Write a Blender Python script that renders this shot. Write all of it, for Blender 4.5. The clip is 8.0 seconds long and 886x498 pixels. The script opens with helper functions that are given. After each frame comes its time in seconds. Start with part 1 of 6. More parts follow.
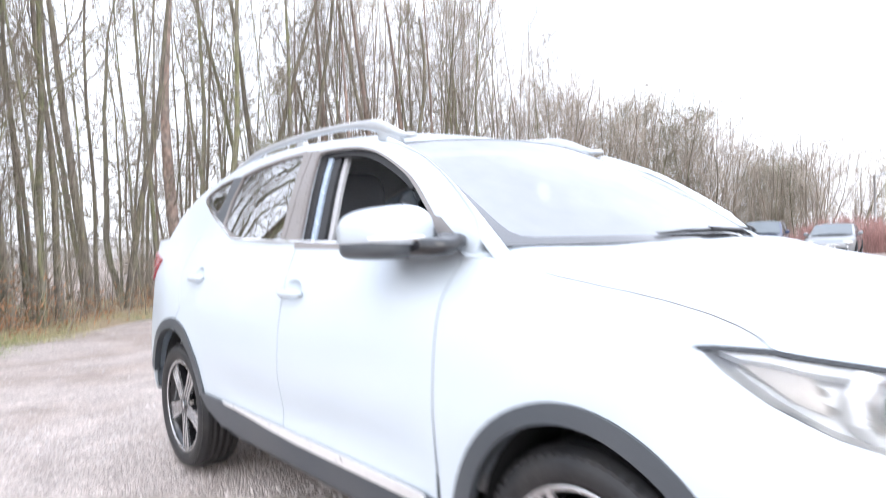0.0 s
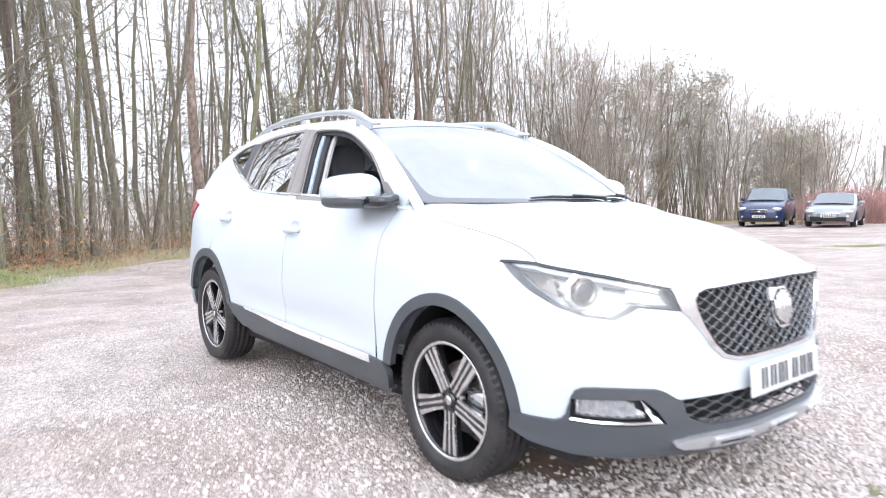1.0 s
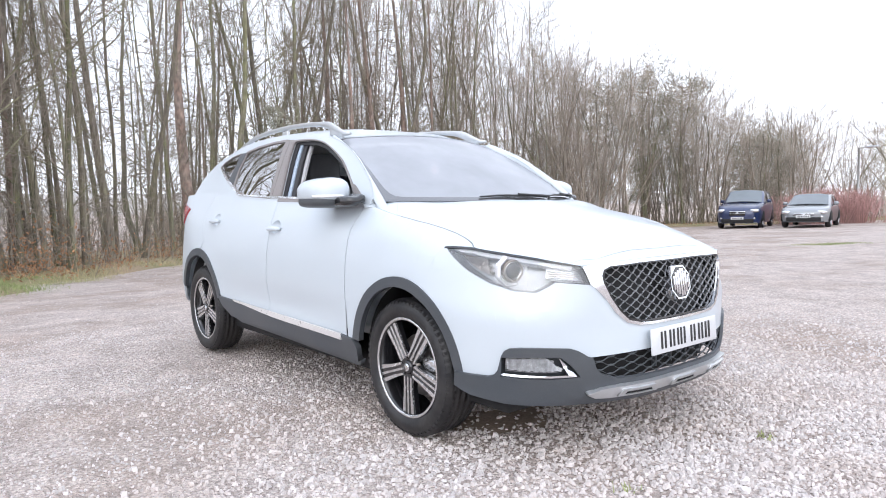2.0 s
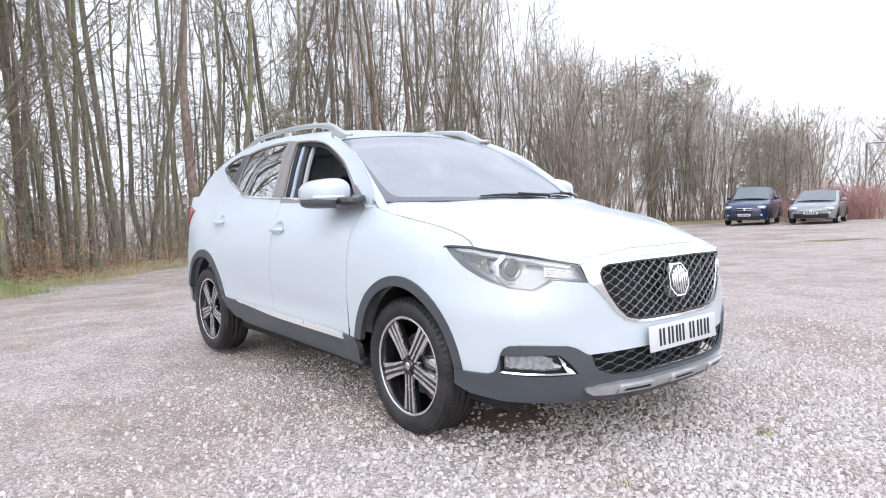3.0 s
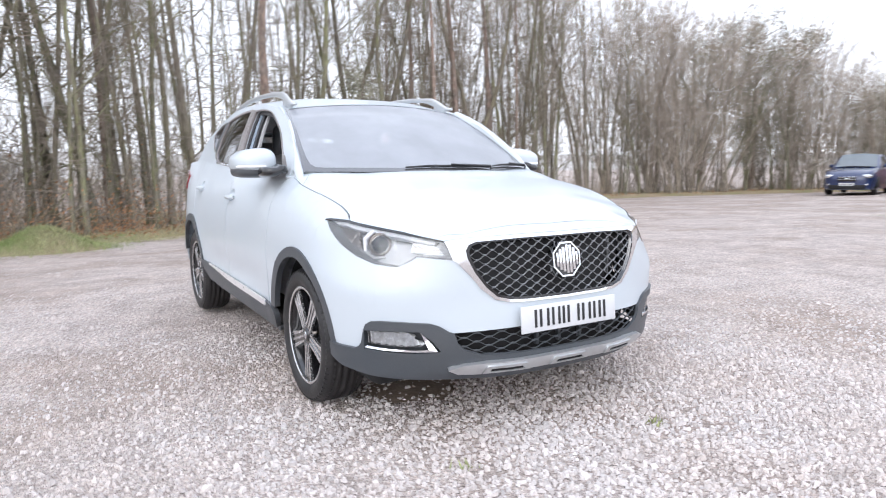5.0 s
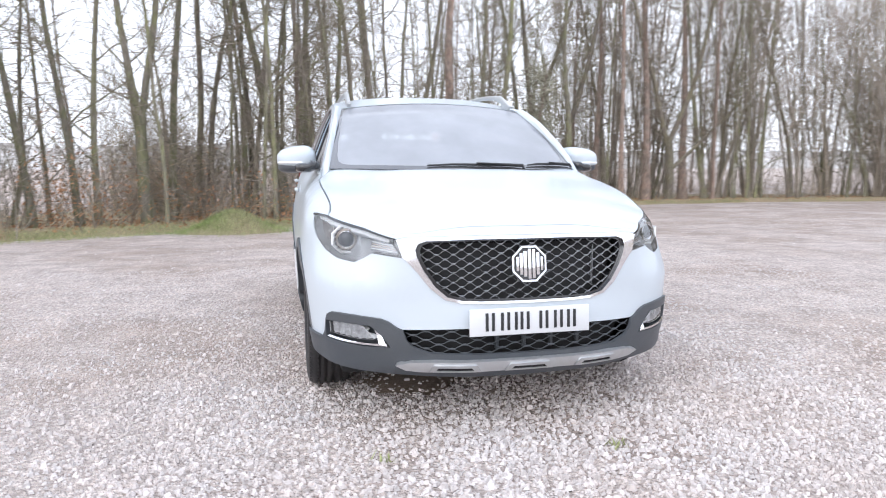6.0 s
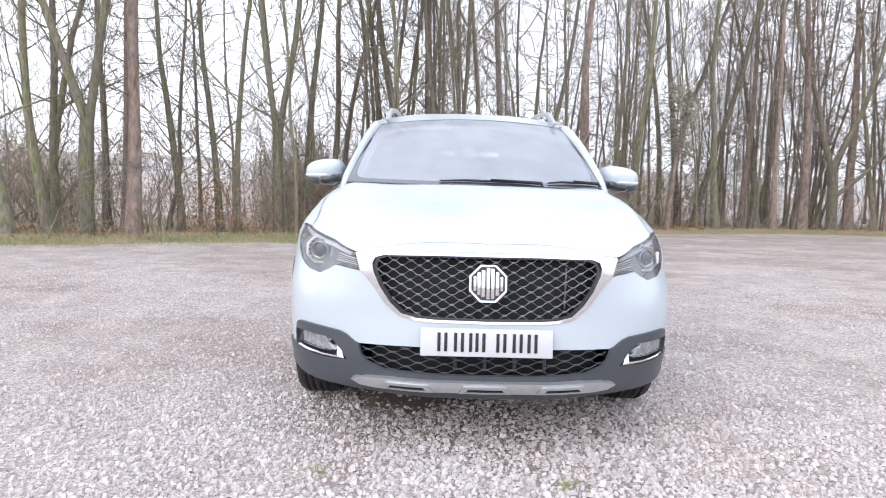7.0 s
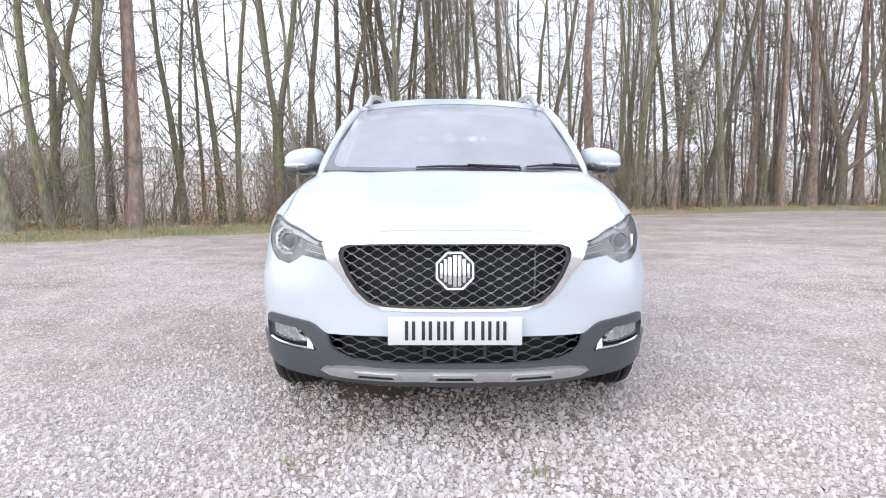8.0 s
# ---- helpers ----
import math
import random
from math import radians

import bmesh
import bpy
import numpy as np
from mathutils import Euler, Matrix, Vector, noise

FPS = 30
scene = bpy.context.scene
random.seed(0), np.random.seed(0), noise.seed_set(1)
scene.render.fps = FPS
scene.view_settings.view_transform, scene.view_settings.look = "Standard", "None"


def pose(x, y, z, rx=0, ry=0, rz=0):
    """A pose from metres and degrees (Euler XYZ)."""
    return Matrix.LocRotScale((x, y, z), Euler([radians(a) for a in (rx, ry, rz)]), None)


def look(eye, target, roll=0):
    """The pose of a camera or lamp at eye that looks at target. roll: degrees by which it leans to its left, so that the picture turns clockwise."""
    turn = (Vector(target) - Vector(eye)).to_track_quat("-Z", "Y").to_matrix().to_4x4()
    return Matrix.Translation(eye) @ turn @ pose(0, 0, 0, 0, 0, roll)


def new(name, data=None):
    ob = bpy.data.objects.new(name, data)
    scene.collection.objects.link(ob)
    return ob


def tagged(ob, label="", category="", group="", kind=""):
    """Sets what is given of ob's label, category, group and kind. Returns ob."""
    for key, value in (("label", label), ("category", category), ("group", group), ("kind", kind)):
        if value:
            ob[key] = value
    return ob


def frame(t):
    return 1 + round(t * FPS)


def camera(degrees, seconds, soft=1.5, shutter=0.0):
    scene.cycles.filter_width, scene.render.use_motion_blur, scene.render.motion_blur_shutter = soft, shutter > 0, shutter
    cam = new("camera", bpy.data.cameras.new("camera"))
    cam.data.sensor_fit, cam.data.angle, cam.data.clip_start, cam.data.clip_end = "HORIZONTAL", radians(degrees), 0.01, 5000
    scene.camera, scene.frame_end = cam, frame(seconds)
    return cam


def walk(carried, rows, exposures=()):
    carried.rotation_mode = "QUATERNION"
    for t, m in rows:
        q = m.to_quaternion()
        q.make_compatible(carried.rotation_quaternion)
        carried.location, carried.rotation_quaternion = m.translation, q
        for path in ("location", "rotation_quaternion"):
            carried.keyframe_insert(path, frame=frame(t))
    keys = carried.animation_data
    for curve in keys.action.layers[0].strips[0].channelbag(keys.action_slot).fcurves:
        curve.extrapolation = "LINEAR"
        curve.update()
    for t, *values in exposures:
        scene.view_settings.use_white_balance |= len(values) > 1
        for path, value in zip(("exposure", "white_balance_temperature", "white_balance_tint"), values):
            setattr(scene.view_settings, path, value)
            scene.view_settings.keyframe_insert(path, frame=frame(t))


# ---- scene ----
cam = camera(67.1, 8.0, soft=1.0, shutter=0.4)
PATH = [
    (0, (-2.032, -0.946, 1.113), (-0.745, 0.584, 1.092), -2.3),
    (0.4, (-2.204, -1.447, 1.116), (-0.948, 0.093, 0.896), -1.0),
    (0.5, (-2.283, -1.505, 1.126), (-0.987, 0.01, 0.966), -0.9),
    (1, (-2.476, -2.001, 1.117), (-1.235, -0.44, 0.963), -0.3),
    (1.5, (-2.633, -2.345, 1.087), (-1.367, -0.824, 0.799), 1.7),
    (2, (-2.666, -2.481, 1.074), (-1.4, -0.938, 0.941), -1.1),
    (3.5, (-2.651, -2.523, 1.074), (-1.405, -0.964, 0.939), -1.5),
    (4, (-2.587, -2.568, 1.061), (-1.353, -1.003, 0.897), -1.0),
    (4.2, (-2.481, -2.636, 1.045), (-1.249, -1.066, 0.91), -1.5),
    (5.3, (-1.614, -3.177, 1.114), (-0.763, -1.385, 0.857), -0.3),
    (5.5, (-1.43, -3.263, 1.102), (-0.703, -1.413, 0.883), -0.1),
    (6, (-0.965, -3.437, 1.117), (-0.511, -1.505, 0.866), -0.0),
    (6.5, (-0.525, -3.435, 1.104), (-0.308, -1.465, 0.838), 1.7),
    (7, (-0.204, -3.468, 1.106), (-0.186, -1.478, 0.906), 1.5),
    (7.5, (-0.039, -3.457, 1.107), (-0.07, -1.466, 0.914), -0.2),
    (8, (-0.028, -3.431, 1.11), (-0.042, -1.446, 0.868), -0.1),
]
EXPOSURES = [(0.0, 0.68), (0.5, 0.70), (1.0, 0.73), (1.5, 0.48), (2.0, 0.31), (3.5, 0.24), (5.5, 0.31), (8.0, 0.29)]
walk(cam, [(t, look(eye, target, roll)) for t, eye, target, roll in PATH], EXPOSURES)

# ---- world and light: bright overcast day ----
SUN_ELEV, SUN_AZ = 38.0, 222.0
world = bpy.data.worlds.new("overcast_sky")
scene.world = world
world.use_nodes = True
wn = world.node_tree.nodes
wl = world.node_tree.links
sky = wn.new("ShaderNodeTexSky")
sky.sky_type = "NISHITA"
sky.sun_disc = False
sky.sun_elevation = radians(SUN_ELEV)
sky.sun_rotation = radians(SUN_AZ)
sky.air_density, sky.dust_density, sky.ozone_density = 1.0, 4.0, 1.0
# cloud cover: brighter towards the zenith, as an overcast sky is
tc = wn.new("ShaderNodeTexCoord")
sep = wn.new("ShaderNodeSeparateXYZ")
wl.new(tc.outputs["Generated"], sep.inputs[0])
rise = wn.new("ShaderNodeMapRange")
rise.inputs[1].default_value, rise.inputs[2].default_value = 0.05, 1.0
rise.inputs[3].default_value, rise.inputs[4].default_value = 1.65, 1.75
wl.new(sep.outputs[2], rise.inputs[0])
puffs = wn.new("ShaderNodeTexNoise")
puffs.inputs["Scale"].default_value = 2.2
puffs.inputs["Detail"].default_value = 5
wl.new(tc.outputs["Generated"], puffs.inputs["Vector"])
puff = wn.new("ShaderNodeMapRange")
puff.inputs[1].default_value, puff.inputs[2].default_value = 0.3, 0.7
puff.inputs[3].default_value, puff.inputs[4].default_value = 0.9, 1.12
wl.new(puffs.outputs["Fac"], puff.inputs[0])
both_up = wn.new("ShaderNodeMath")
both_up.operation = "MULTIPLY"
wl.new(rise.outputs[0], both_up.inputs[0])
wl.new(puff.outputs[0], both_up.inputs[1])
cloud = wn.new("ShaderNodeVectorMath")
cloud.operation = "SCALE"
tone = wn.new("ShaderNodeMix")
tone.data_type = "RGBA"
tone.inputs[6].default_value = (8.8, 9.15, 10.1, 1)
tone.inputs[7].default_value = (8.3, 9.1, 10.9, 1)
wl.new(sep.outputs[2], tone.inputs[0])
wl.new(tone.outputs[2], cloud.inputs[0])
wl.new(both_up.outputs[0], cloud.inputs[3])
soft = wn.new("ShaderNodeMix")
soft.data_type = "RGBA"
soft.inputs[0].default_value = 0.88
wl.new(cloud.outputs[0], soft.inputs[7])
wl.new(sky.outputs[0], soft.inputs[6])
wl.new(soft.outputs[2], wn["Background"].inputs[0])
wn["Background"].inputs[1].default_value = 0.1
sun_data = bpy.data.lights.new("sun", "SUN")
sun_data.energy, sun_data.angle, sun_data.color = 1.0, radians(60), (1.0, 0.98, 0.95)
sun = new("sun", sun_data)
az = radians(SUN_AZ)
sun.matrix_world = look((math.sin(az) * 30, math.cos(az) * 30, 30 * math.tan(radians(SUN_ELEV))), (0, 0, 0))

# ---- the white car's body as a surface over (s, z): s runs round the plan outline from the nose ----
def curve(points, n):
    """A smooth line (Catmull-Rom) through points, n steps a span."""
    p = np.array(points, float)
    p = np.vstack([2 * p[0] - p[1], p, 2 * p[-1] - p[-2]])
    out = []
    for i in range(1, len(p) - 2):
        a, b, c, d = p[i - 1:i + 3]
        for t in np.arange(n) / n:
            out.append(0.5 * (2 * b + (c - a) * t + (2 * a - 5 * b + 4 * c - d) * t * t + (3 * b - a - 3 * c + d) * t ** 3))
    return np.array(out + [p[-2]])


PLAN = curve([(0, -.885), (.28, -.870), (.52, -.79), (.735, -.66), (.848, -.475), (.89, -.22), (.9, .1), (.903, .6), (.905, 1.3),
              (.903, 2.0), (.897, 2.5), (.884, 2.9), (.83, 3.17), (.62, 3.36), (.3, 3.43), (0, 3.44)], 16)
_step = np.hypot(*np.diff(PLAN, axis=0).T)
PLAN_S = np.concatenate([[0], np.cumsum(_step)])
S_END = float(PLAN_S[-1])


def plan(s):
    s = abs(s)
    return float(np.interp(s, PLAN_S, PLAN[:, 0])), float(np.interp(s, PLAN_S, PLAN[:, 1]))


def s_at(y):
    """s on the car's flank at length y."""
    return float(np.interp(y, PLAN[:, 1], PLAN_S))


def smooth(a, b, v):
    t = min(1.0, max(0.0, (v - a) / (b - a)))
    return t * t * (3 - 2 * t)


def line(v, *pairs):
    """Straight pieces through (place, value) pairs."""
    return float(np.interp(v, [p[0] for p in pairs], [p[1] for p in pairs]))


def eased(lo, hi, width, *pairs):
    """A table through (place, value) pairs with its corners rounded off."""
    at = np.linspace(lo, hi, 400)
    v = np.interp(at, [p[0] for p in pairs], [p[1] for p in pairs])
    n = max(1, int(width / (hi - lo) * 400))
    k = np.hanning(2 * n + 3)
    pad = np.concatenate([np.full(n + 1, v[0]), v, np.full(n + 1, v[-1])])
    return at, np.convolve(pad, k / k.sum(), "valid")


TOP_NOSE = eased(0, 1.3, .06, (0, .829), (.45, .829), (.56, .822), (.62, .832), (.74, .853), (.91, .874), (1.0, .885), (1.09, .898), (1.3, .945))
TOP_SIDE = eased(-.8, 3.5, .08, (-.8, .835), (-.6, .858), (-.37, .898), (-.26, .928), (.126, 1.022), (.46, 1.083), (.6, 1.098), (1.6, 1.135), (2.1, 1.16), (2.7, 1.2), (3.2, 1.18), (3.5, 1.17))
FRONT_P = eased(.1, 1.3, .035, (.15, .13), (.22, .07), (.28, .03), (.34, .008), (.42, 0), (.52, .004), (.6, .016), (.72, .034), (.8, .058), (.86, .09))
CORNER_P = eased(.1, 1.3, .035, (.15, .1), (.25, .045), (.35, .01), (.5, -.002), (.62, -.008), (.72, .03), (.8, .055), (.9, .075))
SIDE_P = eased(.1, 1.3, .035, (.15, .07), (.3, .03), (.4, .008), (.5, .004), (.66, -.004), (.8, .006), (.88, .02), (.93, .032), (1.0, .05), (1.08, .085), (1.2, .13))
REAR_P = eased(.1, 1.3, .035, (.2, .1), (.35, .02), (.5, 0), (.7, .01), (.9, .03), (1.1, .05), (1.25, .09))


def ztop(s):
    """Height of the upper edge of the lower body: bonnet edge, then belt line, then tail."""
    s = abs(s)
    x, y = plan(s)
    w = smooth(.95, 1.2, s)
    return float(np.interp(s, *TOP_NOSE)) * (1 - w) + float(np.interp(y, *TOP_SIDE)) * w


RIM = eased(0, 1.9, .012, (0, .829), (.46, .8285), (.53, .822), (.562, .8165), (.62, .827), (.74, .8485), (.91, .869), (1.0, .880), (1.075, .890), (1.10, .908), (1.15, .929), (1.21, .949), (1.29, .969), (1.39, .988), (1.48, 1.002), (1.6, 1.024), (1.9, 1.075))


def rim_z(s):
    """Height of the bonnet's edge over the lamp and along the wing, further back the belt line."""
    w = smooth(1.5, 1.75, abs(s))
    return float(np.interp(abs(s), *RIM)) * (1 - w) + ztop(s) * w


def inset(s, z):
    """How far the panel lies inside the plan outline."""
    s = abs(s)
    x, y = plan(s)
    front, corner, side, rear = (float(np.interp(z, *p)) for p in (FRONT_P, CORNER_P, SIDE_P, REAR_P))
    front *= 1 - .75 * smooth(.2, .48, s) * smooth(.5, .62, z)
    a, b, c = smooth(.5, .76, s), smooth(.8, 1.32, s), smooth(s_at(2.7), s_at(3.2), s)
    v = front * (1 - a) + a * (corner * (1 - b) + b * (side * (1 - c) + c * rear))
    v += .045 * max(0.0, 1 - (ztop(s) - z) / .09) ** 2 * (1 - smooth(.25, .5, y)) * smooth(.55, .8, s)
    v += .05 * (1 - smooth(.4, 1.3, y)) * smooth(.2, .5, y) * smooth(.92, 1.08, z)
    # hollow along the lower doors
    if y > .4:
        v += .014 * math.exp(-((z - .5) / .07) ** 2) * smooth(.4, .8, y) * (1 - smooth(1.7, 2.1, y))
    # arches swell out over the wheels
    for wy in (0, 2.585):
        r = math.hypot(y - wy, z - .32)
        v -= .006 * math.exp(-((r - .42) / .07) ** 2) * (s > .9)
    return v


def body(s, z, out=0.0):
    """Point of the lower body; out: metres proud of it. s < 0 is the car's other half."""
    a, h = abs(s), .004
    x, y = plan(a)
    x0, y0 = plan(max(0, a - h))
    x1, y1 = plan(min(S_END, a + h))
    tx, ty = x1 - x0, y1 - y0
    n = math.hypot(tx, ty) or 1
    if a < h:
        tx, ty, n = 1, 0, 1
    d = inset(a, z) - out
    px, py = x - d * ty / n, y + d * tx / n
    return (px if s >= 0 else -px, py, z)


def glass_side(y, z, out=0.0):
    """Half-width of the glasshouse's flank."""
    x = .822 - (z - 1.08) * .40 - .16 * max(0.0, z - 1.36) ** 1.3 - .05 * smooth(1.9, 3.1, y) - .05 * (1 - smooth(.4, 1.3, y))
    return x + out


def screen(u, v, out=0.0):
    """Windscreen: u -1..1 across, v 0..1 from the scuttle up."""
    base = Vector((.725 * u, .17 + .175 * u * u, 1.088 + .008 * u * u))
    head = Vector((.595 * u, .925 + .085 * u * u, 1.512 - .036 * u * u))
    p = base.lerp(head, v)
    n = Vector((0, -.5, .87))
    return p + n * (.035 * v * (1 - v) * 4 * .7 + out)

# ---- materials ----
def material(name, colour, rough=0.6, metal=0.0, grain=0.0, scale=40.0, bump=0.0, spec=0.5, coat=0.0, colour2=None, blotch=2.0, amount=0.35, random_tint=0.0, stretch=1.0):
    """Principled surface with noise at two scales; colour2 is blended in by broad blotches."""
    m = bpy.data.materials.new(name)
    m.use_nodes = True
    n, l = m.node_tree.nodes, m.node_tree.links
    b = n["Principled BSDF"]
    b.inputs["Roughness"].default_value = rough
    b.inputs["Metallic"].default_value = metal
    b.inputs["Specular IOR Level"].default_value = spec
    b.inputs["Coat Weight"].default_value = coat
    b.inputs["Coat Roughness"].default_value = 0.04
    b.inputs["Base Color"].default_value = (*colour, 1)
    tc = n.new("ShaderNodeTexCoord")
    vec = tc.outputs["Object"]
    if stretch != 1.0:
        mp = n.new("ShaderNodeMapping")
        mp.inputs["Scale"].default_value = (1, 1, 1 / stretch)
        l.new(vec, mp.inputs["Vector"])
        vec = mp.outputs[0]
    if grain or colour2 or bump or random_tint:
        fine = n.new("ShaderNodeTexNoise")
        fine.inputs["Scale"].default_value = scale
        fine.inputs["Detail"].default_value = 5
        l.new(vec, fine.inputs["Vector"])
        out = None
        mix = n.new("ShaderNodeMix")
        mix.data_type = "RGBA"
        mix.inputs[6].default_value = (*colour, 1)
        mix.inputs[7].default_value = (*(colour2 or colour), 1)
        broad = n.new("ShaderNodeTexNoise")
        broad.inputs["Scale"].default_value = blotch
        broad.inputs["Detail"].default_value = 4
        l.new(tc.outputs["Object"], broad.inputs["Vector"])
        ramp = n.new("ShaderNodeMapRange")
        ramp.inputs[1].default_value = 0.38
        ramp.inputs[2].default_value = 0.62
        ramp.inputs[4].default_value = amount if colour2 else 0.0
        l.new(broad.outputs["Fac"], ramp.inputs[0])
        l.new(ramp.outputs[0], mix.inputs[0])
        out = mix.outputs[2]
        hsv = n.new("ShaderNodeHueSaturation")
        l.new(out, hsv.inputs["Color"])
        val = n.new("ShaderNodeMapRange")
        val.inputs[1].default_value, val.inputs[2].default_value = 0.25, 0.75
        val.inputs[3].default_value, val.inputs[4].default_value = 1 - grain, 1 + grain
        l.new(fine.outputs["Fac"], val.inputs[0])
        last = val.outputs[0]
        if random_tint:
            geo = n.new("ShaderNodeNewGeometry")
            info = n.new("ShaderNodeObjectInfo")
            add = n.new("ShaderNodeMath")
            add.operation = "ADD"
            l.new(geo.outputs["Random Per Island"], add.inputs[0])
            l.new(info.outputs["Random"], add.inputs[1])
            fr = n.new("ShaderNodeMath")
            fr.operation = "FRACT"
            l.new(add.outputs[0], fr.inputs[0])
            mr = n.new("ShaderNodeMapRange")
            mr.inputs[3].default_value, mr.inputs[4].default_value = 1 - random_tint, 1 + random_tint
            l.new(fr.outputs[0], mr.inputs[0])
            mul = n.new("ShaderNodeMath")
            mul.operation = "MULTIPLY"
            l.new(last, mul.inputs[0])
            l.new(mr.outputs[0], mul.inputs[1])
            last = mul.outputs[0]
        l.new(last, hsv.inputs["Value"])
        l.new(hsv.outputs[0], b.inputs["Base Color"])
        if bump:
            bp = n.new("ShaderNodeBump")
            bp.inputs["Strength"].default_value = bump
            bp.inputs["Distance"].default_value = 0.01
            l.new(fine.outputs["Fac"], bp.inputs["Height"])
            l.new(bp.outputs[0], b.inputs["Normal"])
        rr = n.new("ShaderNodeMapRange")
        rr.inputs[3].default_value, rr.inputs[4].default_value = max(0.0, rough - .08), min(1.0, rough + .08)
        l.new(fine.outputs["Fac"], rr.inputs[0])
        l.new(rr.outputs[0], b.inputs["Roughness"])
    return m


def glassy(name, colour, rough=0.0, ior=1.45, alpha=0.0):
    """Thin see-through pane: clear body with Fresnel gloss on top."""
    m = bpy.data.materials.new(name)
    m.use_nodes = True
    n, l = m.node_tree.nodes, m.node_tree.links
    n.remove(n["Principled BSDF"])
    clear = n.new("ShaderNodeBsdfTransparent")
    clear.inputs[0].default_value = (*colour, 1)
    gloss = n.new("ShaderNodeBsdfGlossy")
    gloss.inputs["Roughness"].default_value = rough
    fr = n.new("ShaderNodeFresnel")
    fr.inputs[0].default_value = ior
    mix = n.new("ShaderNodeMixShader")
    l.new(fr.outputs[0], mix.inputs[0])
    l.new(clear.outputs[0], mix.inputs[1])
    l.new(gloss.outputs[0], mix.inputs[2])
    out = mix.outputs[0]
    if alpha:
        # pale diffuse layer: the sky's sheen on the pane, put in as colour
        sky_sheen = n.new("ShaderNodeBsdfDiffuse")
        sky_sheen.inputs[0].default_value = (.66, .685, .74, 1)
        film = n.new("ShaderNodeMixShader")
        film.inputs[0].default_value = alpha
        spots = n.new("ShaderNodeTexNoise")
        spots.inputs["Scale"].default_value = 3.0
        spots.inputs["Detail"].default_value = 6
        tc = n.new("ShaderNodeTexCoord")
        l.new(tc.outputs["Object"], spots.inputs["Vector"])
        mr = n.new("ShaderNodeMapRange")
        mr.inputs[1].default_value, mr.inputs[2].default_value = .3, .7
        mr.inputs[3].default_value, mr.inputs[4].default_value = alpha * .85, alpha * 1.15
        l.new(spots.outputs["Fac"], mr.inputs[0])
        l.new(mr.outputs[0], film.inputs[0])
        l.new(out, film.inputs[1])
        l.new(sky_sheen.outputs[0], film.inputs[2])
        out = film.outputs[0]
    l.new(out, n["Material Output"].inputs[0])
    return m


WHITE = material("white_car_paint", (.53, .58, .622), .34, coat=.45, spec=.35, grain=.006, scale=6, colour2=(.52, .568, .608), blotch=1.3, amount=.5)
PLASTIC = material("grey_black_plastic", (.060, .068, .078), .42, grain=.12, scale=260, bump=.05, colour2=(.09, .092, .095), blotch=3)
GLOSS_BLACK = material("gloss_black", (.012, .012, .014), .15, coat=.6, grain=.05, scale=30)
DARK = material("dark_cavity", (.012, .012, .013), .8, grain=.2, scale=20)
CHROME = material("chrome", (.82, .83, .85), .08, 1.0, grain=.03, scale=12)
SATIN = material("satin_silver", (.56, .57, .58), .33, .75, grain=.05, scale=40)
ALLOY = material("machined_alloy", (.72, .72, .73), .25, .9, grain=.08, scale=80, bump=.02)
RUBBER = material("tyre_rubber", (.013, .013, .015), .5, grain=.3, scale=60, bump=.15, colour2=(.06, .055, .05), blotch=9, amount=.3)
DISC = material("brake_disc_steel", (.33, .30, .28), .4, .8, grain=.2, scale=30)
# last value: share of painted sky sheen that whitens the windscreen
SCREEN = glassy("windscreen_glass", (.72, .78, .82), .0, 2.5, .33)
CLEAR = glassy("clear_lens", (.95, .96, .97), .02, 1.9)
PRIVACY = glassy("dark_privacy_glass", (.14, .14, .15), .0, 11.0)
SIDEGLASS = glassy("side_glass", (.7, .76, .76), .0, 1.5)
MIRROR = material("mirror_silver", (.9, .9, .9), .02, 1.0)
REDLENS = material("red_lamp_lens", (.35, .02, .03), .15, coat=1.0, grain=.1, scale=60)
AMBER = material("amber_lens", (.66, .56, .50), .2, coat=1.0, grain=.08, scale=90)
LAMPGREY = material("lamp_reflector", (.62, .63, .65), .18, .8, grain=.1, scale=60)
FRIT = material("black_glass_border", (.06, .06, .065), .04, spec=1.0, coat=1.0, grain=.1, scale=60)
GUIDE = material("white_light_guide", (.80, .81, .83), .3, coat=.5, grain=.05, scale=80)
LENSGLASS = material("projector_glass", (.035, .04, .05), .12, .1, coat=.35, grain=.15, scale=25)
PLATE = material("white_plate", (.62, .63, .645), .35, coat=.5, grain=.02, scale=90)
INK = material("black_ink", (.02, .02, .022), .5, grain=.1, scale=50)
SEAT = material("grey_leather", (.20, .205, .22), .42, grain=.08, scale=160, bump=.04)
TRIM = material("interior_grey", (.46, .46, .47), .7, grain=.15, scale=120, bump=.06)
LINING = material("pale_headlining", (.80, .79, .77), .9, grain=.08, scale=150)
STICKER = material("pale_sticker", (.85, .83, .83), .5, grain=.05, scale=60)
PINK = material("faded_red_print", (.72, .38, .36), .5, grain=.05, scale=60)
BLUE = material("dark_blue_paint", (.014, .026, .085), .3, coat=1.0, grain=.06, scale=20)
SILVERPAINT = material("grey_metallic_paint", (.26, .275, .29), .35, .5, coat=1.0, grain=.06, scale=200)
PILLAR = material("grey_pillar_film", (.225, .205, .20), .3, coat=.4, grain=.03, scale=90)
HOUSING = material("silver_lamp_housing", (.50, .51, .53), .25, .3, grain=.1, scale=30, colour2=(.30, .31, .33), blotch=9, amount=.6)
CHANNEL = material("pale_blue_channel", (.46, .55, .66), .25, .3, grain=.05, scale=60)
STRIP = material("bright_silver_strip", (.74, .72, .71), .3, .35, grain=.04, scale=40)
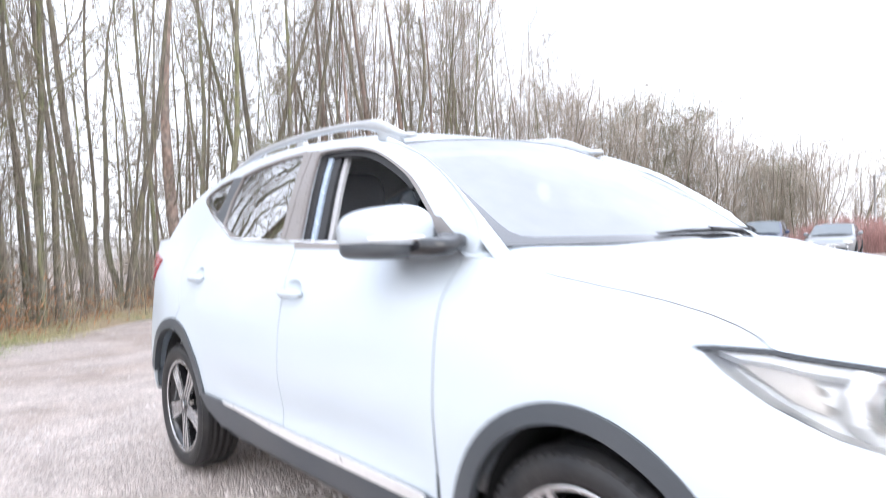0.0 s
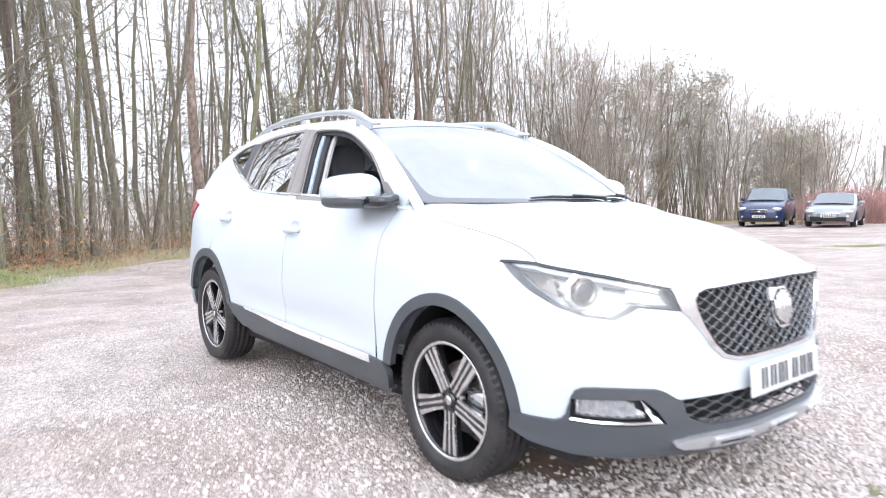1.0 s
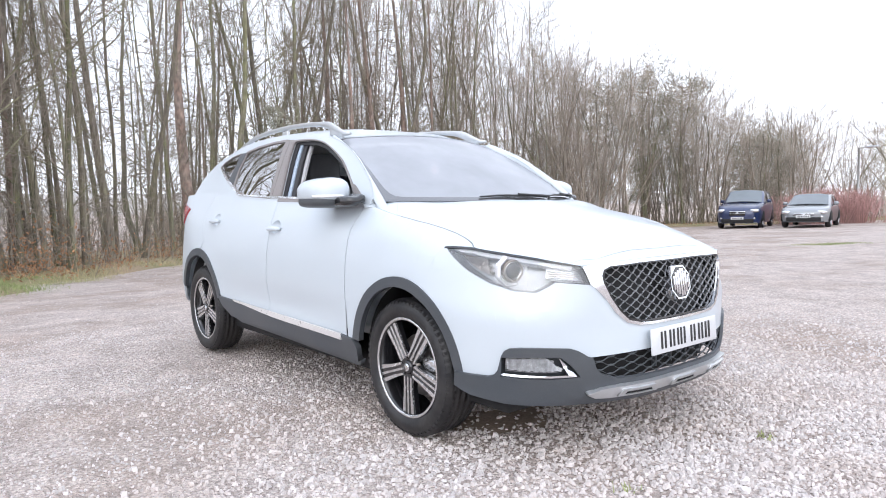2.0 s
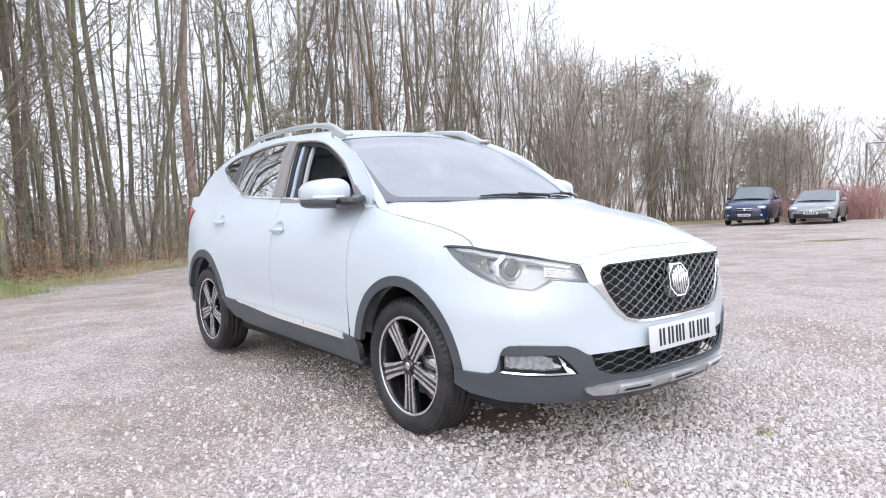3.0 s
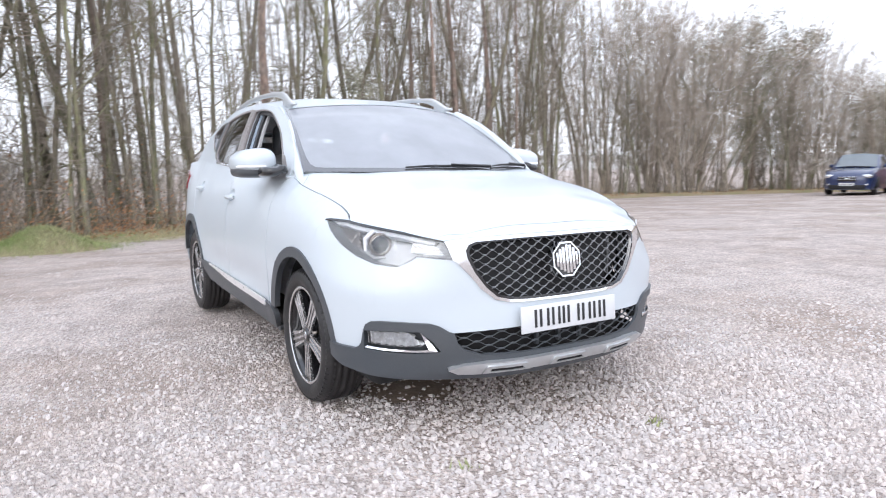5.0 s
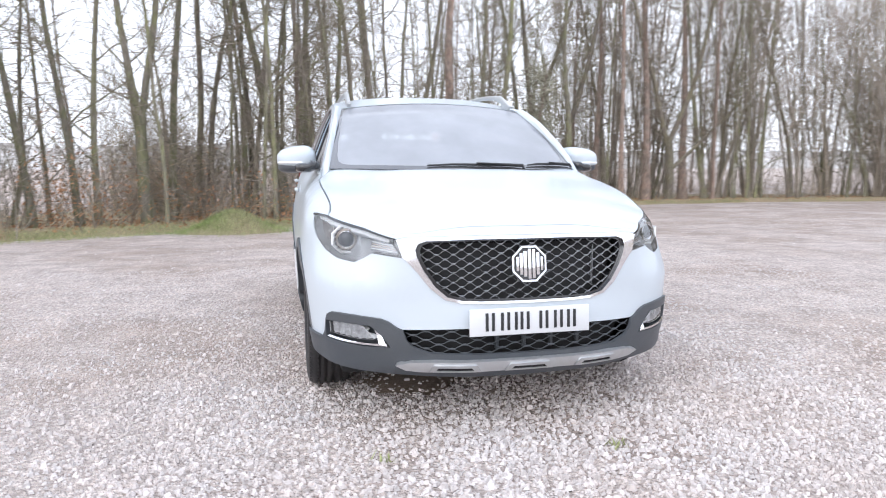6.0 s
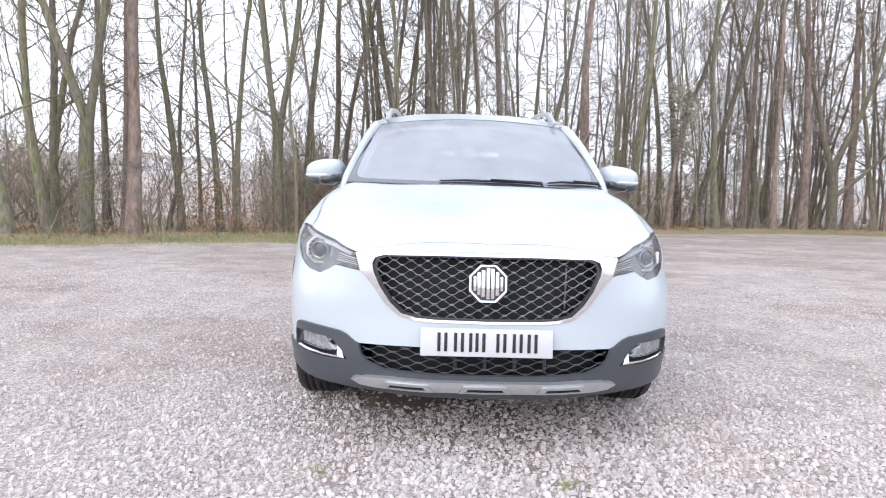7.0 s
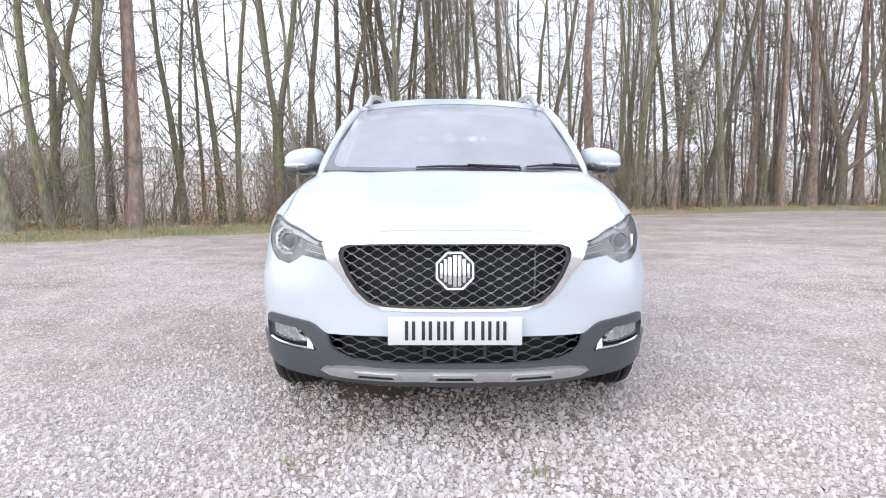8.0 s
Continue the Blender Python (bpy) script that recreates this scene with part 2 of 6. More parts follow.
FOGSILVER = material("fog_lamp_silver", (.84, .85, .87), .25, .1, grain=.25, scale=55)

# ---- building helpers ----
def part(name, bm, mat, parent=None, label="", smooth_shade=True):
    """Links a bmesh as one mesh object, under parent if there is one."""
    me = bpy.data.meshes.new(name)
    bm.normal_update()
    for f in bm.faces:
        f.smooth = smooth_shade
    bm.to_mesh(me)
    bm.free()
    me.materials.append(mat)
    ob = new(name, me)
    if parent is not None:
        ob.parent = parent
    if label:
        tagged(ob, label)
    return ob


def thing(name, label, category, group="", at=None):
    ob = new(name)
    if at is not None:
        ob.matrix_basis = at
    return tagged(ob, label, category, group)


def panel(outer, fn, holes=(), step=.04, centre=(0, 1.3, .7), flange=.014):
    """A sheet cut to an outline in two coordinates, laid on a surface by fn, with its edges turned in."""
    bm = bmesh.new()
    for loop in (outer, *holes):
        vs = [bm.verts.new((u, v, 0)) for u, v in loop]
        for i in range(len(vs)):
            bm.edges.new((vs[i - 1], vs[i]))
    bmesh.ops.triangle_fill(bm, use_beauty=True, edges=bm.edges[:], normal=(0, 0, 1))
    us = [p[0] for p in outer]
    vs_ = [p[1] for p in outer]
    for lo, hi, no in ((min(us), max(us), (1, 0, 0)), (min(vs_), max(vs_), (0, 1, 0))):
        k = math.ceil(lo / step + .01)
        while k * step < hi - .001:
            geom = bm.verts[:] + bm.edges[:] + bm.faces[:]
            bmesh.ops.bisect_plane(bm, geom=geom, dist=1e-5, plane_co=tuple(c * k * step for c in no), plane_no=no)
            k += 1
    for v in bm.verts:
        v.co = Vector(fn(v.co.x, v.co.y))
    bm.normal_update()
    c = Vector(centre)
    if sum((f.calc_center_median() - c).dot(f.normal) * f.calc_area() for f in bm.faces) < 0:
        bmesh.ops.reverse_faces(bm, faces=bm.faces[:])
        bm.normal_update()
    if flange:
        rim = [e for e in bm.edges if e.is_boundary]
        bm.verts.index_update()
        normals = [v.normal.copy() for v in bm.verts]
        old = {v: normals[v.index] for e in rim for v in e.verts}
        made = bmesh.ops.extrude_edge_only(bm, edges=rim)["geom"]
        for v in made:
            if isinstance(v, bmesh.types.BMVert):
                near = min((e.other_vert(v) for e in v.link_edges if e.other_vert(v) in old), key=lambda o: (o.co - v.co).length)
                v.co = v.co - old[near] * flange
        for e in rim:
            if e.is_valid:
                e.smooth = False
    return bm


def both(half, fn=None):
    """Closes a half outline (from the middle outwards and back to the middle) with its mirror image."""
    return list(half) + [(-u, v) for u, v in reversed(half) if abs(u) > 1e-6]


def box(size, at=(0, 0, 0), bevel=.01, turn=None, seg=2):
    bm = bmesh.new()
    bmesh.ops.create_cube(bm, size=1)
    for v in bm.verts:
        v.co = Vector((v.co.x * size[0], v.co.y * size[1], v.co.z * size[2]))
    if bevel:
        bmesh.ops.bevel(bm, geom=bm.edges[:], offset=bevel, segments=seg, affect="EDGES", profile=.5)
    m = Matrix.Translation(at) @ (turn or Matrix())
    bmesh.ops.transform(bm, matrix=m, verts=bm.verts[:])
    return bm


def merge(*bms):
    """Joins several bmeshes into the first."""
    first = bms[0]
    for b in bms[1:]:
        me = bpy.data.meshes.new("tmp")
        b.to_mesh(me)
        b.free()
        first.from_mesh(me)
        bpy.data.meshes.remove(me)
    return first


def superblob(half, at, power=3.0, n=20, m=14):
    """Rounded, boxy egg."""
    bm = bmesh.new()
    bmesh.ops.create_uvsphere(bm, u_segments=n, v_segments=m, radius=1)
    for v in bm.verts:
        p = v.co
        r = (abs(p.x) ** power + abs(p.y) ** power + abs(p.z) ** power) ** (1 / power)
        v.co = Vector((p.x / r * half[0] + at[0], p.y / r * half[1] + at[1], p.z / r * half[2] + at[2]))
    return bm


def lathe(profile, n=48, axis="x"):
    """Turns a profile of (along, radius) round an axis."""
    bm = bmesh.new()
    rings = []
    for k in range(n):
        a = 2 * math.pi * k / n
        rings.append([bm.verts.new((u, r * math.cos(a), r * math.sin(a)) if axis == "x" else (r * math.cos(a), r * math.sin(a), u)) for u, r in profile])
    for k in range(n):
        a, b = rings[k - 1], rings[k]
        for i in range(len(profile) - 1):
            bm.faces.new((a[i], a[i + 1], b[i + 1], b[i]))
    bmesh.ops.recalc_face_normals(bm, faces=bm.faces[:])
    return bm


def tube(points, radii, sides=8, bm=None, caps=True):
    """A tapering tube along points."""
    bm = bm or bmesh.new()
    pts = [Vector(p) for p in points]
    rings = []
    up = Vector((.13, .21, 1)).normalized()
    for i, p in enumerate(pts):
        d = (pts[min(i + 1, len(pts) - 1)] - pts[max(i - 1, 0)]).normalized()
        a = d.cross(up if abs(d.dot(up)) < .95 else Vector((1, 0, 0))).normalized()
        b = d.cross(a)
        r = radii[i] if hasattr(radii, "__len__") else radii
        rings.append([bm.verts.new(p + (a * math.cos(2 * math.pi * k / sides) + b * math.sin(2 * math.pi * k / sides)) * r) for k in range(sides)])
    for i in range(len(rings) - 1):
        for k in range(sides):
            bm.faces.new((rings[i][k - 1], rings[i][k], rings[i + 1][k], rings[i + 1][k - 1]))
    if caps:
        bm.faces.new(rings[0])
        bm.faces.new(rings[-1][::-1])
    return bm


def slab(outline, y0, y1):
    """A plate: outline in x and z, from y0 to y1."""
    bm = bmesh.new()
    a = [bm.verts.new((x, y0, z)) for x, z in outline]
    b = [bm.verts.new((x, y1, z)) for x, z in outline]
    bm.faces.new(a)
    bm.faces.new(b[::-1])
    for i in range(len(a)):
        bm.faces.new((a[i - 1], a[i], b[i], b[i - 1]))
    bmesh.ops.recalc_face_normals(bm, faces=bm.faces[:])
    return bm

# ---- ground: one sheet of gravel that falls gently towards the wood ----
VERGE = curve([(-60, -14), (-30, -2), (-20, 2.5), (-12, 5.4), (-7.2, 7.7), (-3.65, 10.2), (-1, 11.2), (2, 13.4), (6.4, 17.4), (11, 19.6), (15.6, 20.4), (22, 20), (28, 17.5), (33, 13.5), (36.5, 8), (38.5, 0), (40, -15), (45, -45)], 8)


def soft_plus(v, k=1.5):
    return k * math.log1p(math.exp(v / k)) if v / k < 30 else v


def behind(x, y):
    """Metres behind the edge of the car park (negative on the gravel)."""
    d = np.hypot(VERGE[:, 0] - x, VERGE[:, 1] - y)
    i = int(np.argmin(d))
    a, b = VERGE[max(0, i - 1)], VERGE[min(len(VERGE) - 1, i + 1)]
    t = b - a
    return float((-(t[1]) * (x - VERGE[i][0]) + t[0] * (y - VERGE[i][1])) / math.hypot(*t))


def ground_z(x, y):
    v = soft_plus(y - 3.5 - .05 * soft_plus(x - 8))
    z = -.03 * 22 * (1 - math.exp(-v / 22)) * 1.26
    near = math.hypot(x, y - 1)
    z += .02 * smooth(3, 9, near) * noise.noise((x * .35, y * .35, 0)) + .008 * smooth(2.5, 5, near) * noise.noise((x * 1.3, y * 1.3, 4))
    return z


def gravel_material():
    m = bpy.data.materials.new("pale_pink_gravel")
    m.use_nodes = True
    n, l = m.node_tree.nodes, m.node_tree.links
    b = n["Principled BSDF"]
    b.inputs["Roughness"].default_value = .9
    tc = n.new("ShaderNodeTexCoord")
    cells = n.new("ShaderNodeTexVoronoi")
    cells.inputs["Scale"].default_value = 48
    cells2 = n.new("ShaderNodeTexVoronoi")
    cells2.inputs["Scale"].default_value = 105
    patch = n.new("ShaderNodeTexNoise")
    patch.inputs["Scale"].default_value = .55
    patch.inputs["Detail"].default_value = 6
    patch.inputs["Roughness"].default_value = .62
    grime = n.new("ShaderNodeTexNoise")
    grime.inputs["Scale"].default_value = 3.2
    grime.inputs["Detail"].default_value = 6
    for t in (cells, cells2, patch, grime):
        l.new(tc.outputs["Object"], t.inputs["Vector"])
    sep = n.new("ShaderNodeSeparateColor")
    l.new(cells.outputs["Color"], sep.inputs[0])
    stone = n.new("ShaderNodeValToRGB")
    e = stone.color_ramp.elements
    e[0].position, e[0].color = 0, (.50, .42, .38, 1)
    e[1].position, e[1].color = 1, (.78, .69, .64, 1)
    mid = e.new(.5)
    mid.color = (.64, .55, .505, 1)
    l.new(sep.outputs[0], stone.inputs[0])
    dirt = n.new("ShaderNodeMix")
    dirt.data_type = "RGBA"
    dirt.inputs[7].default_value = (.47, .375, .32, 1)
    ramp = n.new("ShaderNodeMapRange")
    ramp.inputs[1].default_value, ramp.inputs[2].default_value, ramp.inputs[4].default_value = .48, .64, .8
    # trodden earth gains on the stones towards the wood
    place = n.new("ShaderNodeSeparateXYZ")
    l.new(tc.outputs["Object"], place.inputs[0])
    lane = n.new("ShaderNodeMapRange")
    lane.interpolation_type = "SMOOTHSTEP"
    lane.inputs[1].default_value, lane.inputs[2].default_value, lane.inputs[4].default_value = 2.5, 11.0, .10
    l.new(place.outputs[1], lane.inputs[0])
    worn = n.new("ShaderNodeMath")
    l.new(patch.outputs["Fac"], worn.inputs[0])
    l.new(lane.outputs[0], worn.inputs[1])
    l.new(worn.outputs[0], ramp.inputs[0])
    l.new(ramp.outputs[0], dirt.inputs[0])
    l.new(stone.outputs[0], dirt.inputs[6])
    gap = n.new("ShaderNodeMix")
    gap.data_type = "RGBA"
    gap.blend_type = "MULTIPLY"
    gap.inputs[0].default_value = .6
    gr = n.new("ShaderNodeMapRange")
    gr.inputs[1].default_value, gr.inputs[2].default_value, gr.inputs[3].default_value, gr.inputs[4].default_value = .2, .65, 1.15, .55
    l.new(cells.outputs["Distance"], gr.inputs[0])
    l.new(dirt.outputs[2], gap.inputs[6])
    l.new(gr.outputs[0], gap.inputs[7])
    hs = n.new("ShaderNodeHueSaturation")
    vr = n.new("ShaderNodeMapRange")
    vr.inputs[1].default_value, vr.inputs[2].default_value, vr.inputs[3].default_value, vr.inputs[4].default_value = .3, .7, .8, 1.12
    l.new(grime.outputs["Fac"], vr.inputs[0])
    l.new(vr.outputs[0], hs.inputs["Value"])
    l.new(gap.outputs[2], hs.inputs["Color"])
    l.new(hs.outputs[0], b.inputs["Base Color"])
    add = n.new("ShaderNodeMath")
    l.new(cells.outputs["Distance"], add.inputs[0])
    l.new(cells2.outputs["Distance"], add.inputs[1])
    bump = n.new("ShaderNodeBump")
    bump.invert = True
    bump.inputs["Strength"].default_value = .8
    bump.inputs["Distance"].default_value = .02
    l.new(add.outputs[0], bump.inputs["Height"])
    l.new(bump.outputs[0], b.inputs["Normal"])
    return m


GRAVEL = gravel_material()
STONE = material("gravel_stone", (.59, .548, .535), .88, grain=.12, scale=90, bump=.15, colour2=(.55, .485, .455), blotch=1.3, amount=.85, random_tint=.2)
LITTER = material("leaf_litter", (.30, .225, .15), .95, grain=.4, scale=38, bump=.6, colour2=(.20, .20, .09), blotch=1.1, amount=.75)
GRASS = material("winter_grass", (.22, .28, .10), .8, grain=.3, scale=30, colour2=(.38, .36, .21), blotch=.8, amount=.75, random_tint=.3)
# hillside brown lightened towards the sky to stand for distance haze
FIELD = material("haze_pale_hillside", (.40, .37, .345), .95, grain=.25, scale=.3, colour2=(.55, .53, .51), blotch=.02, amount=.8)


def sheet(name, xs, ys, zf, mat, keep=None):
    me = bpy.data.meshes.new(name)
    nx, ny = len(xs), len(ys)
    verts = [(x, y, zf(x, y)) for y in ys for x in xs]
    faces = []
    for j in range(ny - 1):
        for i in range(nx - 1):
            if keep is None or keep((xs[i] + xs[i + 1]) / 2, (ys[j] + ys[j + 1]) / 2):
                a = j * nx + i
                faces.append((a, a + 1, a + nx + 1, a + nx))
    me.from_pydata(verts, [], faces)
    me.polygons.foreach_set("use_smooth", [True] * len(faces))
    me.materials.append(mat)
    me.update()
    return new(name, me)


def spread(near, far, n_near, n_far):
    a = list(np.linspace(-near, near, n_near))
    b = [near * (far / near) ** (k / n_far) for k in range(1, n_far + 1)]
    return [-v for v in reversed(b)] + a + b


gx = spread(26, 4000, 150, 16)
ground = tagged(sheet("ground", gx, gx, ground_z, GRAVEL), "pale pinkish gravel car park with worn earthy patches", "ground", kind="structure")


# the wood's floor: a sheet that starts as a low bank at the edge of the gravel
def bank(k, d):
    i = min(len(VERGE) - 2, k)
    a, b = VERGE[max(0, i - 1)], VERGE[min(len(VERGE) - 1, i + 1)]
    t = (b - a) / math.hypot(*(b - a))
    wob = .35 * noise.noise((VERGE[i][0] * .6, VERGE[i][1] * .6, 2)) * (d < 3)
    x, y = VERGE[i][0] - t[1] * (d + wob), VERGE[i][1] + t[0] * (d + wob)
    rise = -.05 + .16 * smooth(0, .9, d) + .05 * noise.noise((x * .8, y * .8, 7)) * smooth(.2, 1, d) - .012 * min(28, max(0, d - 2))
    return (x, y, ground_z(x, y) + rise)


depths = [0, .25, .5, .8, 1.2, 1.8, 2.6, 3.6, 5, 7, 10, 14, 20, 30, 60, 130, 300]
rows = [[bank(k, d) for d in depths] for k in range(len(VERGE) - 1)]
me = bpy.data.meshes.new("forest_floor")
nv = len(depths)
me.from_pydata([p for r in rows for p in r], [], [(k * nv + i, (k + 1) * nv + i, (k + 1) * nv + i + 1, k * nv + i + 1) for k in range(len(rows) - 1) for i in range(nv - 1)])
me.polygons.foreach_set("use_smooth", [True] * len(me.polygons))
me.materials.append(LITTER)
me.update()
forest_floor = tagged(new("forest_floor", me), "brown leaf litter under the bare trees", "ground", kind="structure")


def floor_z(x, y):
    d = behind(x, y)
    return ground_z(x, y) + (-.05 + .16 * smooth(0, .9, d) - .012 * max(0, d - 2) if d > 0 else 0)

# ---- the white car ----
def arch(cy, rx, rz, a0, a1, n=22):
    """Part of a wheel arch as (s, z), angles in degrees from the nose upwards to the tail."""
    out = []
    for k in range(n + 1):
        a = radians(a0 + (a1 - a0) * k / n)
        out.append((s_at(cy - rx * math.cos(a)), .32 + rz * math.sin(a)))
    return out


def along(fn, a, b, n):
    return [fn(a + (b - a) * k / n) for k in range(n + 1)]


def top_edge(y):
    s = s_at(y)
    return (s, ztop(s))


def tub(loop, deep, lip):
    """A lamp's hollow: back panel and side walls up to the body's skin."""
    bm = panel(loop, lambda s, z: body(s, z, -deep), step=.03, flange=0)
    a = [bm.verts.new(body(s, z, -deep)) for s, z in loop]
    b = [bm.verts.new(body(s, z, -lip)) for s, z in loop]
    for i in range(len(loop)):
        bm.faces.new((a[i - 1], a[i], b[i], b[i - 1]))
    return bm


car = thing("white_suv", "white compact family SUV with grey plastic cladding, parked on the gravel", "car")
LAMP_LOW = [(.525, .738), (.60, .745), (.67, .752), (.70, .735), (.755, .712), (.86, .722), (.96, .75), (1.01, .772)]
LAMP_RIM = [(q, rim_z(q) - .0015) for q in np.linspace(1.075, .562, 16)]
LAMP_TOP = [(1.212, .893), (1.18, .8945), (1.13, .8925)] + LAMP_RIM
LAMP = LAMP_LOW + [(1.07, .80), (1.11, .825), (1.15, .85), (1.185, .876)] + LAMP_TOP
FRAME_LOW = [(0, .551), (.2, .553), (.285, .557), (.352, .572), (.412, .618), (.462, .680), (.505, .724)]
FOG_EDGE = [(1.085, .372), (.96, .372), (.935, .38), (.917, .40), (.908, .43), (.90, .46), (.888, .482), (.865, .494), (.82, .497), (.75, .496), (.62, .487), (.585, .475), (.545, .45), (.525, .444)]
FRONT_A, FRONT_R = (0.0, .405, .43), (0.0, .352, .382)
REAR_A, REAR_R = (2.585, .44, .46), (2.585, .385, .405)
seam = arch(*FRONT_A, 35, 35, 1)[0]

half = FRAME_LOW + LAMP_LOW + [(1.06, .72), seam] + arch(*FRONT_A, 33, 8, 6) + FOG_EDGE + [(.3, .452), (0, .457)]
part("bumper", panel(both(half), body), WHITE, car, "white painted front bumper")
lower = list(FOG_EDGE) + [(.51, .40), (.485, .375), (.41, .349), (.2, .343), (0, .342)]
lip = [(1.125, .372), (1.14, .31), (1.05, .283), (.9, .26), (.6, .246), (0, .238)]
loop = lower + [(-u, v) for u, v in reversed(lower[:-1])] + [(-u, v) for u, v in lip[:-1]] + [(0, .238)] + list(reversed(lip[:-1]))
FOG = [(.898, .455), (.80, .458), (.665, .455), (.615, .415), (.578, .368), (.70, .364), (.905, .376)]
part("lower_bumper", panel(loop, lambda s, z: body(s, z, .012 + .012 * smooth(.33, .27, z)), holes=[FOG, [(-u, v) for u, v in FOG]], step=.035), PLASTIC, car, "dark grey plastic lower bumper")

# grille, chrome frame and mesh bars
HOLE = [(0, .812), (.2, .8125), (.43, .81), (.464, .798), (.474, .775), (.468, .745), (.437, .685), (.392, .625), (.343, .583), (.28, .568), (.2, .564), (0, .562)]
rim = [(0, .826), (.3, .8265), (.47, .8265), (.52, .821), (.558, .812), (.545, .785), (.527, .740), (.505, .724)] + FRAME_LOW[::-1][1:]
part("grille_frame", panel(both(rim), lambda s, z: body(s, z, .006), holes=[both(HOLE)], step=.04), CHROME, car, "bright chrome grille surround")
part("grille_backing", panel(both([(0, .815), (.47, .815), (.485, .75), (.40, .61), (.29, .56), (0, .556)]), lambda s, z: body(s, z, -.07), step=.08, flange=0), DARK, car)
inner_rim = both(HOLE)
part("grille_edge", panel(inner_rim, lambda s, z: body(s, z, -.006), holes=[[(u * .965, .69 + (v - .69) * .94) for u, v in inner_rim]], step=.05, flange=.03), GLOSS_BLACK, car)


def half_at(outline, z):
    """Half-width of a half outline at a height."""
    best = 0
    for (u0, v0), (u1, v1) in zip(outline, outline[1:]):
        if (v0 - z) * (v1 - z) <= 0 and abs(v1 - v0) > 1e-6:
            best = max(best, u0 + (u1 - u0) * (z - v0) / (v1 - v0))
    return best


def mesh_bar(z0, phase, wave, amp, outline, depth, mat, thick=.0032):
    """One wavy bar across the grille, with small flats where it nears its neighbour."""
    bm = bmesh.new()
    w = max(half_at(outline, z0 - amp * .5), half_at(outline, z0 + amp * .5), half_at(outline, z0))
    n = max(8, int(2 * w / .0045))
    rows = []
    for k in range(n + 1):
        s = -w + 2 * w * k / n
        c = math.cos(2 * math.pi * s / wave + phase)
        z = z0 + amp * (c - .04 * math.cos(3 * (2 * math.pi * s / wave + phase)))
        t = thick * (.9 + 2.2 * max(0, -c) ** 8)
        rows.append([bm.verts.new(body(s, z + dz, o)) for dz, o in ((t, -depth), (t * .8, -.004 - depth * .2), (-t * .8, -.004 - depth * .2), (-t, -depth))])
    for a, b in zip(rows, rows[1:]):
        for i in range(3):
            bm.faces.new((a[i], a[i + 1], b[i + 1], b[i]))
    bmesh.ops.recalc_face_normals(bm, faces=bm.faces[:])
    return part("grille_bar", bm, mat, car)


GRILLE = material("grille_bar_grey", (.20, .205, .215), .28, .45, coat=.4, grain=.1, scale=60)
for k in range(13):
    mesh_bar(.573 + .0188 * k, math.pi * (k % 2), .0706, .0084, HOLE, .014, GRILLE, .0012)
LOWHOLE = [(0, .458), (.52, .446), (.51, .40), (.485, .375), (.41, .349), (0, .342)]
for k in range(6):
    mesh_bar(.355 + .0185 * k, math.pi * (k % 2), .108, .0088, LOWHOLE, .014, PLASTIC, .0015)
part("lower_grille_backing", panel(both([(0, .47), (.53, .46), (.5, .36), (.42, .335), (0, .33)]), lambda s, z: body(s, z, -.07), step=.08, flange=0), DARK, car)
for sx in (-.12, .0, .12, .24):
    part("grille_strut", box((.014, .02, .10), (sx, -.825, .40), .002), PLASTIC, car)
part("grille_strut", box((.006, .012, .17), (.32, -.79, .69), .002), GRILLE, car)

# octagonal badge: plain shapes only
def octagon(r):
    return [(r * math.cos(radians(22.5 + 45 * k)), r * math.sin(radians(22.5 + 45 * k))) for k in range(8)]


def at_badge(bm, y):
    bmesh.ops.transform(bm, matrix=Matrix.Translation((0, y, .712)) @ Matrix.Rotation(radians(-8), 4, "X"), verts=bm.verts[:])
    return bm


badge = part("badge", at_badge(slab(octagon(.080), -.012, .03), -.868), CHROME, car, "chrome octagonal badge with plain bars", False)
part("badge_field", at_badge(slab(octagon(.0715), -.0135, 0), -.868), GLOSS_BLACK, badge, "", False)
for x, w, h in ((-.052, .011, .058), (-.036, .013, .088), (-.019, .014, .104), (.0, .013, .122), (.018, .013, .118), (.036, .013, .092), (.053, .010, .056)):
    part("badge_bar", at_badge(box((w, .004, h), (x, -.0145, 0), .001), -.868), CHROME, badge)

# number plate with plain bars
plate = part("number_plate", box((.520, .008, .111), (0, -.902, .482), .003, Matrix.Rotation(radians(-4), 4, "X")), PLATE, car, "white number plate with dark bars")
for x in (-.174, -.109, -.063, -.025, .057, .121, .179):
    for dx in (0,) if x == -.063 else (-.0135, .0135):
        part("plate_bar", box((.0125, .003, .074), (x + dx, -.9075, .484), .001, Matrix.Rotation(radians(-4), 4, "X")), INK, plate)
part("plate_bar", box((.07, .002, .006), (.0, -.9035, .4335), .0005, Matrix.Rotation(radians(-4), 4, "X")), TRIM, plate)

